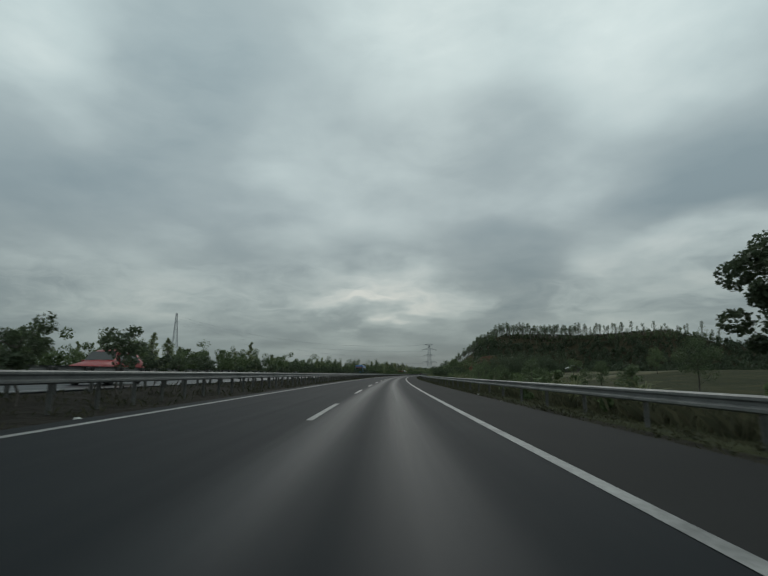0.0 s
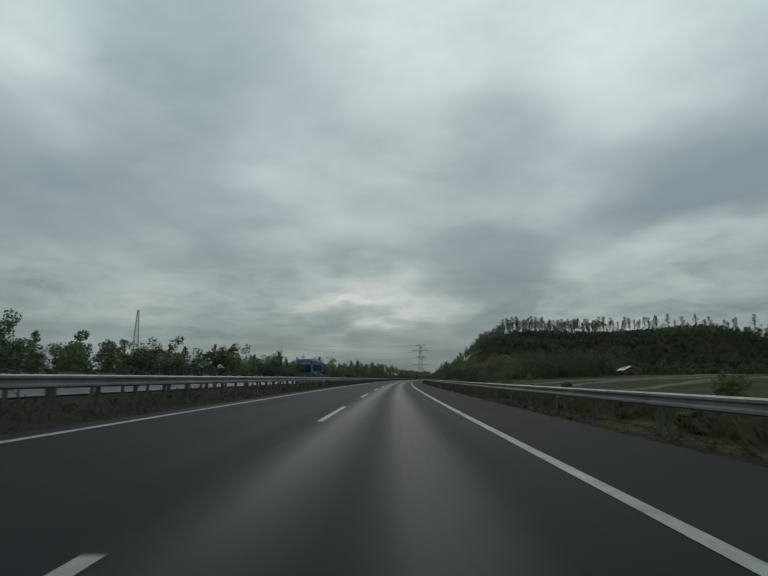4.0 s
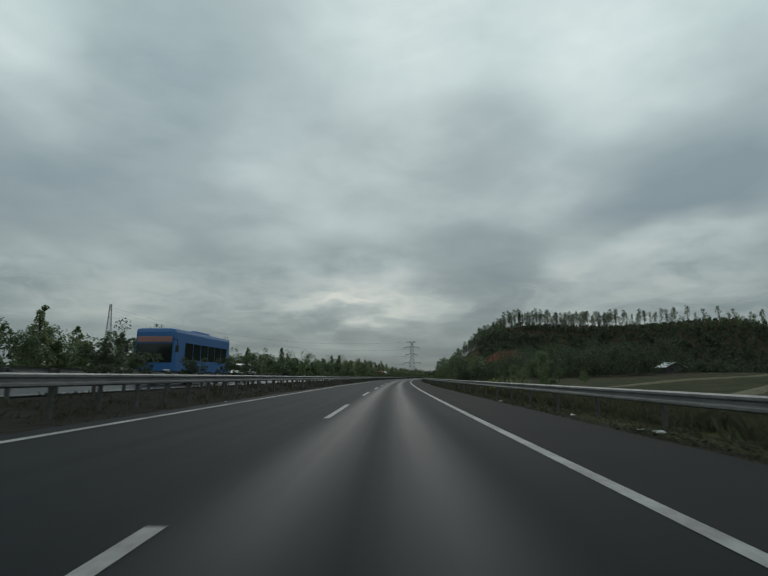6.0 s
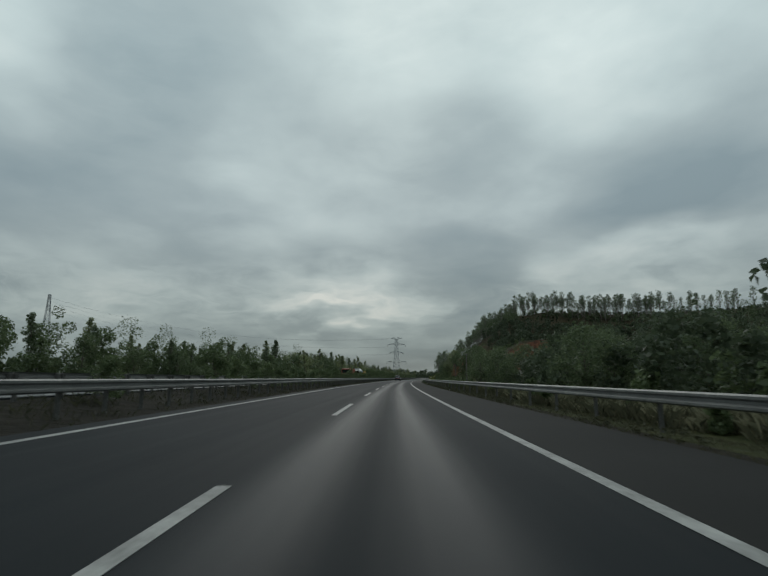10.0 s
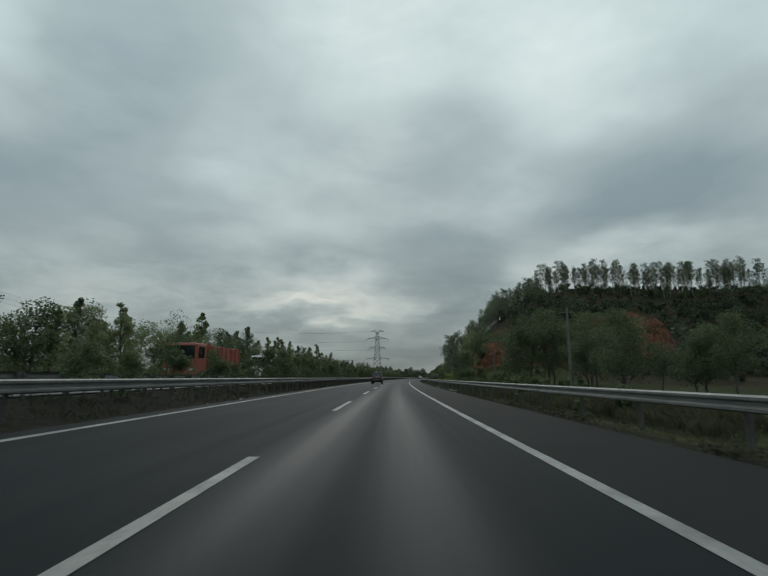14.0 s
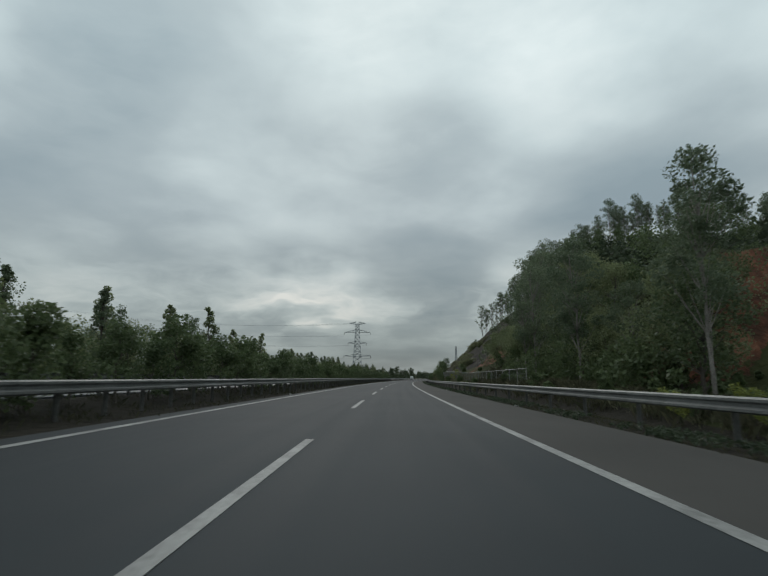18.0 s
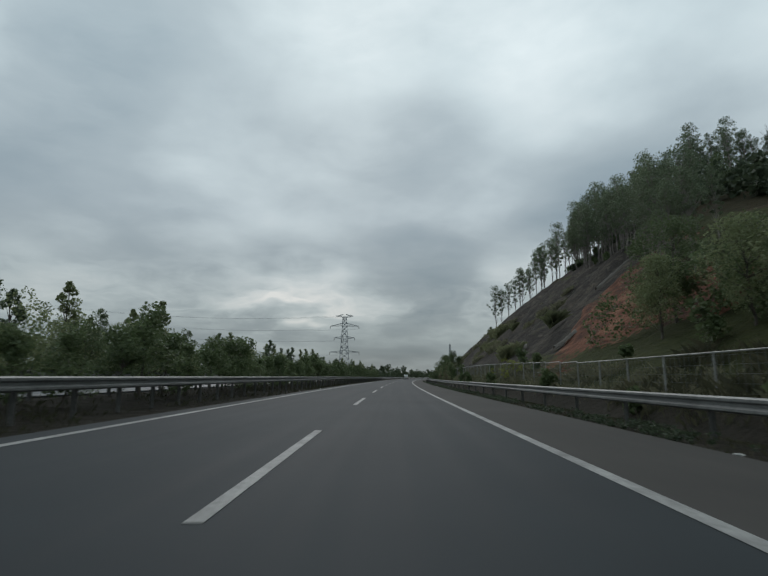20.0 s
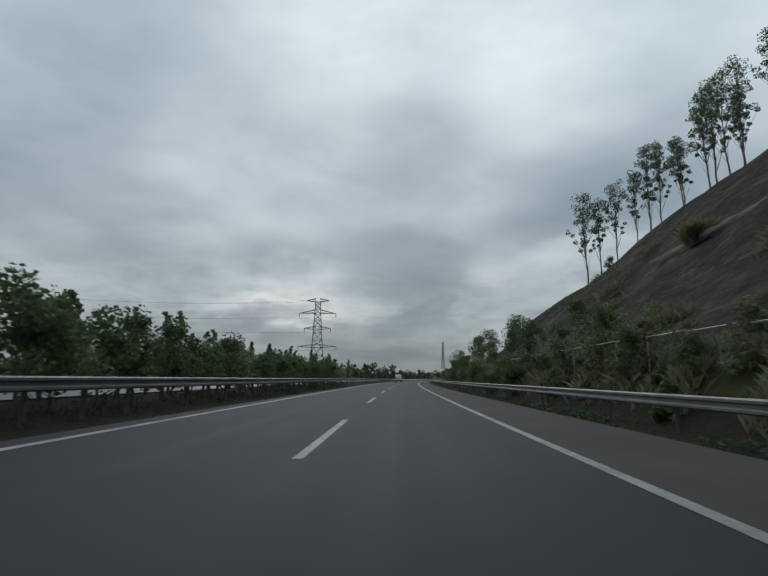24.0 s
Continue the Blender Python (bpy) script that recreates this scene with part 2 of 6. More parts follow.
def ground_material():
    """Grass, red earth on the cut, dark netting further along: chosen by place along and across the road (UV in metres)."""
    m, nt, b = material("ground_cover", 0.95)
    b.inputs["Specular IOR Level"].default_value = 0.1
    uv = nt.nodes.new("ShaderNodeUVMap")
    sep = nt.nodes.new("ShaderNodeSeparateXYZ")
    nt.links.new(uv.outputs[0], sep.inputs[0])
    u, s = sep.outputs[0], sep.outputs[1]
    v = obj_vec(nt)
    n1 = noise_tex(nt, v, 0.12, 5.0)
    n2 = noise_tex(nt, v, 1.7, 6.0)
    f = maths(nt, "ADD", maths(nt, "MULTIPLY", n1, 0.5), maths(nt, "MULTIPLY", n2, 0.5))
    grass = ramp(nt, f, [(0.3, (0.02, 0.026, 0.011)), (0.55, (0.045, 0.05, 0.02)), (0.75, (0.09, 0.082, 0.036))])
    stretch = nt.nodes.new("ShaderNodeMapping")
    stretch.inputs["Scale"].default_value = (1.1, 0.45, 1.0)
    nt.links.new(uv.outputs[0], stretch.inputs["Vector"])
    run = noise_tex(nt, stretch.outputs[0], 0.9, 6.0, 0.65, 0.8)
    big = noise_tex(nt, v, 0.35, 5.0, 0.6)
    fr = maths(nt, "ADD", maths(nt, "MULTIPLY", f, 0.40), maths(nt, "ADD", maths(nt, "MULTIPLY", run, 0.25), maths(nt, "MULTIPLY", big, 0.35)))
    red = ramp(nt, fr, [(0.42, (0.043, 0.027, 0.019)), (0.475, (0.092, 0.042, 0.028)), (0.53, (0.160, 0.070, 0.043)), (0.62, (0.25, 0.14, 0.09))])
    net = ramp(nt, fr, [(0.38, (0.013, 0.012, 0.011)), (0.46, (0.025, 0.023, 0.020)), (0.53, (0.048, 0.042, 0.035)), (0.60, (0.085, 0.072, 0.056)), (0.70, (0.16, 0.125, 0.09))])
    wob = maths(nt, "MULTIPLY", maths(nt, "SUBTRACT", n1, 0.5), 30.0)
    sw = maths(nt, "ADD", s, wob)
    geo = nt.nodes.new("ShaderNodeNewGeometry")
    ns = nt.nodes.new("ShaderNodeSeparateXYZ")
    nt.links.new(geo.outputs["Normal"], ns.inputs[0])
    steep = maths(nt, "LESS_THAN", maths(nt, "MULTIPLY_ADD", n2, 0.12, ns.outputs[2]), 0.90)
    steep = maths(nt, "MAXIMUM", steep, maths(nt, "MULTIPLY", maths(nt, "MULTIPLY", maths(nt, "GREATER_THAN", s, 530.0), maths(nt, "LESS_THAN", s, 668.0)), maths(nt, "LESS_THAN", u, 18.0)))
    cut = maths(nt, "MULTIPLY", maths(nt, "MULTIPLY", maths(nt, "GREATER_THAN", u, 10.5), steep), maths(nt, "MULTIPLY", maths(nt, "GREATER_THAN", s, 445.0), maths(nt, "LESS_THAN", sw, 800.0)))
    fold = nt.nodes.new("ShaderNodeTexWave")
    fold.wave_type, fold.bands_direction = "BANDS", "X"
    fold.inputs["Scale"].default_value = 0.055
    fold.inputs["Distortion"].default_value = 9.0
    fold.inputs["Detail"].default_value = 3.0
    fold.inputs["Detail Scale"].default_value = 0.6
    nt.links.new(uv.outputs[0], fold.inputs["Vector"])
    net = mix(nt, maths(nt, "MULTIPLY", maths(nt, "GREATER_THAN", maths(nt, "MULTIPLY_ADD", run, 0.16, fold.outputs[1]), 1.082), 0.32), net, (0.12, 0.105, 0.085))
    hem = maths(nt, "MINIMUM", maths(nt, "MULTIPLY_ADD", u, 1.6, 500.0), maths(nt, "MULTIPLY_ADD", u, 0.3, 531.5))
    isnet = maths(nt, "GREATER_THAN", maths(nt, "MULTIPLY_ADD", maths(nt, "SUBTRACT", n1, 0.5), 5.0, s), hem)
    dirt = ramp(nt, f, [(0.3, (0.014, 0.013, 0.010)), (0.6, (0.027, 0.024, 0.018)), (0.8, (0.05, 0.043, 0.028))])
    inner = maths(nt, "MULTIPLY", maths(nt, "GREATER_THAN", u, -10.9), maths(nt, "LESS_THAN", u, maths(nt, "MULTIPLY_ADD", maths(nt, "GREATER_THAN", s, 380.0), 3.3, 6.0)))
    under = ramp(nt, f, [(0.3, (0.018, 0.020, 0.011)), (0.5, (0.034, 0.030, 0.016)), (0.7, (0.06, 0.040, 0.022))])
    wood = maths(nt, "MULTIPLY", maths(nt, "GREATER_THAN", s, 300.0), maths(nt, "GREATER_THAN", maths(nt, "ADD", u, maths(nt, "MULTIPLY", wob, 0.4)), 38.0))
    rice = ramp(nt, maths(nt, "MULTIPLY_ADD", big, 0.5, maths(nt, "MULTIPLY", f, 0.5)), [(0.36, (0.016, 0.022, 0.009)), (0.50, (0.031, 0.035, 0.014)), (0.62, (0.065, 0.058, 0.025))])
    field = maths(nt, "MULTIPLY", maths(nt, "LESS_THAN", s, 300.0), maths(nt, "GREATER_THAN", u, 13.0))
    plain = mix(nt, inner, mix(nt, field, mix(nt, wood, grass, under), rice), dirt)
    scrub = maths(nt, "MULTIPLY", maths(nt, "LESS_THAN", s, 505.0), maths(nt, "GREATER_THAN", maths(nt, "MULTIPLY_ADD", n1, 1.0, maths(nt, "MULTIPLY", n2, 0.5)), 0.88))
    wooded = maths(nt, "MULTIPLY", maths(nt, "GREATER_THAN", s, 467.0), maths(nt, "LESS_THAN", maths(nt, "MULTIPLY_ADD", n1, 10.0, s), 509.0))
    cover = maths(nt, "MULTIPLY", maths(nt, "MULTIPLY", cut, maths(nt, "SUBTRACT", 1.0, wooded)), maths(nt, "SUBTRACT", 1.0, scrub))
    col = mix(nt, cover, plain, mix(nt, isnet, red, net))
    nt.links.new(col, b.inputs["Base Color"])
    bump(nt, b, maths(nt, "ADD", n2, run), 0.7, 0.35)
    return m


M_GROUND = ground_material()

# ---- building blocks ----


def mesh_of(name, verts, faces, mat, smooth=False):
    me = bpy.data.meshes.new(name)
    me.from_pydata([tuple(v) for v in verts], [], faces)
    me.materials.append(mat)
    if smooth:
        me.polygons.foreach_set("use_smooth", [True] * len(me.polygons))
    me.update()
    return me


def thing(name, label, category, group="", kind="", m=None):
    ob = tagged(new(name), label, category, group, kind)
    if m is not None:
        ob.matrix_basis = m
    return ob


def child(name, me, parent, label="", m=None):
    ob = new(name, me)
    ob.parent = parent
    if m is not None:
        ob.matrix_basis = m
    if label:
        tagged(ob, label)
    return ob


def part(name, bm, mat, parent, label="", m=None, smooth=False):
    me = bpy.data.meshes.new(name)
    bm.to_mesh(me)
    bm.free()
    me.materials.append(mat)
    if smooth:
        me.polygons.foreach_set("use_smooth", [True] * len(me.polygons))
    return child(name, me, parent, label, m)


def box_bm(sx, sy, sz, at=(0, 0, 0), bevel=0.0, bm=None):
    bm = bm or bmesh.new()
    r = bmesh.ops.create_cube(bm, size=1.0, matrix=Matrix.Translation(at) @ Matrix.Diagonal((sx, sy, sz, 1)))
    if bevel:
        edges = list({e for v in r["verts"] for e in v.link_edges})
        bmesh.ops.bevel(bm, geom=edges, offset=bevel, segments=2, affect="EDGES", profile=0.6)
    return bm


def tube(points, radii, sides=6):
    """Verts and faces of a tapered tube along points."""
    verts, faces = [], []
    pts = [Vector(p) for p in points]
    for i, p in enumerate(pts):
        d = (pts[min(i + 1, len(pts) - 1)] - pts[max(i - 1, 0)]).normalized()
        a = d.orthogonal().normalized()
        b = d.cross(a)
        for k in range(sides):
            w = 2 * math.pi * k / sides
            verts.append(p + radii[i] * (math.cos(w) * a + math.sin(w) * b))
    for i in range(len(pts) - 1):
        for k in range(sides):
            k2 = (k + 1) % sides
            faces.append((i * sides + k, i * sides + k2, (i + 1) * sides + k2, (i + 1) * sides + k))
    faces.append(tuple(range((len(pts) - 1) * sides, len(pts) * sides)))
    return verts, faces


def tubes(list_of):
    verts, faces = [], []
    for v, f in list_of:
        o = len(verts)
        verts += v
        faces += [tuple(i + o for i in q) for q in f]
    return verts, faces


def leaves(rng, centres, size, up=0.35, long=1.6, droop=0.0):
    """Pointed four-cornered leaves or sprays of leaves about the centres, freely turned."""
    n = len(centres)
    d = rng.normal(size=(n, 3))
    d[:, 2] = d[:, 2] * (1 - up) - droop
    d /= np.linalg.norm(d, axis=1)[:, None] + 1e-9
    w = np.cross(d, rng.normal(size=(n, 3)))
    w /= np.linalg.norm(w, axis=1)[:, None] + 1e-9
    k = size * rng.uniform(0.6, 1.3, n)[:, None]
    nrm = np.cross(d, w)
    a = centres - d * k * long / 2
    c = centres + d * k * long / 2
    b1 = centres + w * k / 2 + nrm * k * 0.15
    b2 = centres - w * k / 2 + nrm * k * 0.15
    verts = np.stack([a, b1, c, b2], 1).reshape(-1, 3)
    idx = np.arange(n) * 4
    faces = np.stack([idx, idx + 1, idx + 2, idx + 3], 1)
    return verts, faces


def leaf_mesh(name, verts, faces, mat):
    me = bpy.data.meshes.new(name)
    n = len(faces)
    me.vertices.add(len(verts))
    me.vertices.foreach_set("co", np.ascontiguousarray(verts, dtype=np.float32).ravel())
    me.loops.add(n * 4)
    me.loops.foreach_set("vertex_index", np.ascontiguousarray(faces, dtype=np.int32).ravel())
    me.polygons.add(n)
    me.polygons.foreach_set("loop_start", np.arange(n, dtype=np.int32) * 4)
    me.materials.append(mat)
    me.update(calc_edges=True)
    return me


def clump_cloud(rng, clumps, per, spread):
    """Points spread about clump centres given as rows of x, y, z, radius."""
    c = np.repeat(clumps, per, axis=0)
    p = rng.normal(size=(len(c), 3))
    p /= np.linalg.norm(p, axis=1)[:, None]
    r = rng.uniform(0.35, 1.0, len(c))[:, None] ** 0.6
    return c[:, :3] + p * r * c[:, 3:4] * np.array([1, 1, spread])


# ---- ground ----


def smooth(x, a, b):
    t = np.clip((x - a) / (b - a), 0, 1)
    return t * t * (3 - 2 * t)


def soft_min(values, k=3.0):
    v = np.stack(values)
    m = v.min(0)
    return m - k * np.log(np.exp(-(v - m) / k).sum(0)) + k * 0.6


def crest_z(s):
    """Height at which the cut meets the hill's natural slope, along the road."""
    return np.interp(s, (486, 505, 543, 560, 580, 600, 620, 640, 653, 661, 676, 700), (1, 5, 17, 19.5, 22, 27, 28, 25, 21, 15, 6, 1))


def hill(s, u):
    """The hill beside the road: front, back and end slopes, and the straight cut towards the road."""
    front = (s - 486 + 0.10 * np.maximum(u - 55, 0)) * 0.40
    back = (772 - s) * 0.34
    cut = (u - 10.2) * 0.84
    crest = crest_z(s)
    side = crest + (0.35 + 0.30 * (1 - smooth(s, 582, 608))) * (u - 10.2 - crest / 0.84)
    end = (330 - u) * 0.5
    top = 43 + 3 * np.sin(u * 0.03) + 0 * s
    main = soft_min([front, back, cut, end, top, side], 2.0)
    wave = 1.1 * np.sin(u * 0.23) + 0.6 * np.sin(u * 0.71 + 1.0)
    nose = (3.2 * smooth(s, 436, 458) + (7.0 + 6.0 * smooth(u, 36, 50)) * smooth(s + wave, 458, 464)) * smooth(u, 14.5, 22) * (1 - smooth(u, 58, 78)) * (1 - smooth(s, 500, 540))
    return np.maximum(np.maximum(main, nose), 0.0)


FAR_LIFT = 0.3  # the opposite carriageway lies a little higher


def ground_z(s, u):
    s, u = np.asarray(s, float), np.asarray(u, float)
    base = -0.02 * np.clip(u, -21.6, 6.4)
    right = smooth(u, 6.2, 9.0) * -0.35 + smooth(u, 14, 60) * 0.9 + smooth(u, 18, 110) * 2.0 * (1 - smooth(s, 350, 450))
    # bank below the cut
    right = right + 1.0 * smooth(u, 8.2, 9.7) * (1 - smooth(u, 10.4, 15.5)) * smooth(s, 436, 464) * (1 - smooth(s, 670, 710))
    left = FAR_LIFT * smooth(-u, 7.0, 10.6) + smooth(-u, 21.7, 27.0) * -1.2 + 0.02 * smooth(u, -10.6, -9.9) * (1 - smooth(u, -7.4, -6.5))
    wave = smooth(np.abs(u + 7.5), 26, 90) * 1.0 * np.sin(s * 0.013 + u * 0.02) * np.cos(u * 0.011)
    far = smooth(np.abs(u), 250, 1800) * 14 + smooth(s, 1300, 3200) * 22
    return base + right + left + wave + far + hill(s, u)


def strip(name, s0, s1, us, lift, mat, step=4.0, label="", category="road", z_of=None, thick=0.0):
    """A strip along the road between offsets us, lift above the road's plane."""
    ss = np.arange(s0, s1 + 0.1, step)
    verts, faces, uvs = [], [], []
    for s in ss:
        for u in us:
            x, y = plan(s, u)
            verts.append((x, y, -0.02 * u + lift))
            uvs.append((u, s))
    k = len(us)
    for i in range(len(ss) - 1):
        for j in range(k - 1):
            faces.append((i * k + j, i * k + j + 1, (i + 1) * k + j + 1, (i + 1) * k + j))
    if thick:
        n = len(verts)
        verts += [(v[0], v[1], v[2] - thick) for v in verts]
        uvs += uvs
        for i in range(len(ss) - 1):
            faces.append((i * k, (i + 1) * k, n + (i + 1) * k, n + i * k))
            faces.append(((i + 1) * k + k - 1, i * k + k - 1, n + i * k + k - 1, n + (i + 1) * k + k - 1))
    me = mesh_of(name, verts, faces, mat)
    lay = me.uv_layers.new(name="UVMap")
    loops = np.zeros(len(me.loops), dtype=np.int32)
    me.loops.foreach_get("vertex_index", loops)
    lay.data.foreach_set("uv", np.array(uvs, dtype=np.float32)[loops].ravel())
    ob = new(name, me)
    if label:
        tagged(ob, label, category, kind="structure")
    return ob


def build_ground():
    ss = np.concatenate([np.arange(-560, -60, 50), np.arange(-60, 440, 8), np.arange(440, 820, 3.0), np.arange(820, 1300, 20), np.arange(1300, 5150, 140)])
    us = np.concatenate([-np.geomspace(3500, 60, 22), np.arange(-56, -22, 4), np.array([-21.6, -21, -15, -11, -10.6, -10.2, -9.9, -9, -8, -7.4, -7.1, -6.8, -6.4, -4, 0, 4, 5.1, 5.6, 6.2, 6.8, 7.5, 8.2, 9, 9.6]),
                         np.arange(10.2, 90, 2.4), np.geomspace(92, 2600, 40)])
    S, U = np.meshgrid(ss, us, indexing="ij")
    Z = ground_z(S, U) - 0.06
    rough = np.vectorize(lambda a, b: noise.noise((a * 0.09, b * 0.09, 3.3)) + 0.5 * noise.noise((a * 0.27, b * 0.27, 7.7)))(S, U)
    Z += rough * 1.3 * smooth(hill(S, U), 1.0, 6.0) + rough * 0.25 * smooth(np.abs(U + 7.5), 17, 24)
    X, Y = plan(S, U)
    ns, nu = S.shape
    verts = np.stack([X, Y, Z], -1).reshape(-1, 3)
    idx = np.arange(ns * nu).reshape(ns, nu)
    faces = np.stack([idx[:-1, :-1], idx[:-1, 1:], idx[1:, 1:], idx[1:, :-1]], -1).reshape(-1, 4)
    me = leaf_mesh("ground", verts, faces, M_GROUND)
    me.polygons.foreach_set("use_smooth", [True] * len(me.polygons))
    lay = me.uv_layers.new(name="UVMap")
    uv = np.stack([U, S], -1).reshape(-1, 2)[faces.ravel()]
    lay.data.foreach_set("uv", uv.astype(np.float32).ravel())
    tagged(new("ground", me), "damp grass verge, field and red earth hillside with dark netting", "ground", kind="structure")


build_ground()
road = strip("road", -60, 1250, (-6.35, -4.0, -2.0, 0.0, 2.0, 5.25), 0.0, M_ROAD, 5.0, "wet dark grey asphalt carriageway with two lanes", "road", thick=0.12)
far_road = strip("opposite_road", -60, 1250, (-21.6, -17.0, -13.6, -10.9), FAR_LIFT, M_ROAD_FAR, 10.0, "wet asphalt opposite carriageway beyond the median", "road", thick=0.12)


def line(s0, s1, u, w, parent, name="edge_line", lift=0.0):
    ob = strip(name, s0, s1, (u - w / 2, u + w / 2), lift + 0.006, M_PAINT, 5.0)
    ob.parent = parent
    return ob


line(-50, 1240, 2.45, 0.19, road)
line(-50, 1240, -5.68, 0.19, road)
line(-50, 1240, -11.4, 0.20, far_road, lift=FAR_LIFT)
line(-50, 1240, -17.6, 0.20, far_road, lift=FAR_LIFT)
DASH0 = 11.98
dash_me = mesh_of("lane_dash", [(-0.075, 0, 0), (0.075, 0, 0), (0.075, 6.6, 0), (-0.075, 6.6, 0), (-0.075, 0, -0.006), (0.075, 0, -0.006), (0.075, 6.6, -0.006), (-0.075, 6.6, -0.006)],
                  [(0, 1, 2, 3), (0, 4, 5, 1), (1, 5, 6, 2), (2, 6, 7, 3), (3, 7, 4, 0)], M_PAINT)
for i in range(-2, 58):
    s = DASH0 + 16.2 * i
    child("lane_dash", dash_me, road, m=road_pose(s, -1.53, 0.0306 + 0.008, lean=1.146))


# ---- guard rails ----
def rail_meshes():
    prof = [(0.0, 0.155), (0.03, 0.155), (0.08, 0.12), (0.08, 0.07), (0.02, 0.03), (0.02, -0.03), (0.08, -0.07), (0.08, -0.12), (0.03, -0.155), (0.0, -0.155)]
    verts, faces = [], []
    for y in (0.0, 4.06):
        for off in (0.0, -0.006):
            verts += [(x + off, y, z) for x, z in prof]
    n = len(prof)
    for i in range(n - 1):
        faces.append((i, i + 1, 2 * n + i + 1, 2 * n + i))
        faces.append((n + i + 1, n + i, 3 * n + i, 3 * n + i + 1))
    for y0 in (0, 2 * n):
        for i in range(n - 1):
            faces.append((y0 + i, y0 + i + 1, y0 + n + i + 1, y0 + n + i))
    beam = mesh_of("beam", verts, faces, M_GALV)
    v, f = tube([(0, 0, -0.7), (0, 0, 0.2), (0, 0, 0.80)], [0.065, 0.065, 0.065], 8)
    post = mesh_of("post", v, f, M_POST)
    b = bmesh.new()
    box_bm(0.16, 0.20, 0.26, (0, 0, 0), 0.02, b)
    block = bpy.data.meshes.new("spacer_block")
    b.to_mesh(block)
    b.free()
    block.materials.append(M_POST)
    return beam, post, block


BEAM, POST, BLOCK = rail_meshes()


def guard_rail(u, facing, s0, s1, label, lift, posts=1):
    """facing: +1 where the beam faces right, -1 left; lift: stations along the road and the beam's height there."""
    rail = thing("guard_rail", label, "guard rail", "guard rails along the road", m=road_pose(s0, u))
    inv = rail.matrix_basis.inverted()
    flip = Matrix.Diagonal((facing, 1, 1, 1))
    for i in range(int((s1 - s0) / 4)):
        s = s0 + 4 * i
        z0, z1 = (float(np.interp(q, *lift)) for q in (s, s + 4))
        pitch = Euler((math.atan2(z1 - z0, 4.0), 0, 0)).to_matrix().to_4x4()
        child("beam", BEAM, rail, m=inv @ road_pose(s, u, z0) @ pitch @ flip)
        for q in range(posts if s < 640 else 1):
            at, z = s + 0.1 + 4.0 * q / posts, z0 + (z1 - z0) * q / posts
            child("post", POST, rail, m=inv @ road_pose(at, u - facing * 0.20, z - 0.68))
            child("spacer_block", BLOCK, rail, m=inv @ road_pose(at, u - facing * 0.07, z))
    return rail


guard_rail(6.4, -1, -15.2, 780, "long galvanised steel W-beam guard rail on round posts beside the shoulder",
           ((0, 120, 260, 420, 540, 600), (0.57, 0.60, 0.645, 0.61, 0.53, 0.58)))
MEDIAN_LIFT = ((0, 165, 265, 430, 550, 600), (1.0, 1.01, 0.885, 0.89, 1.01, 0.97))
guard_rail(-7.4, 1, -14, 780, "galvanised steel W-beam guard rail along the grassy median", MEDIAN_LIFT, 2)
guard_rail(-10.3, -1, -14, 780, "second galvanised W-beam guard rail along the opposite carriageway",
           (MEDIAN_LIFT[0], tuple(z + 0.19 for z in MEDIAN_LIFT[1])), 2)

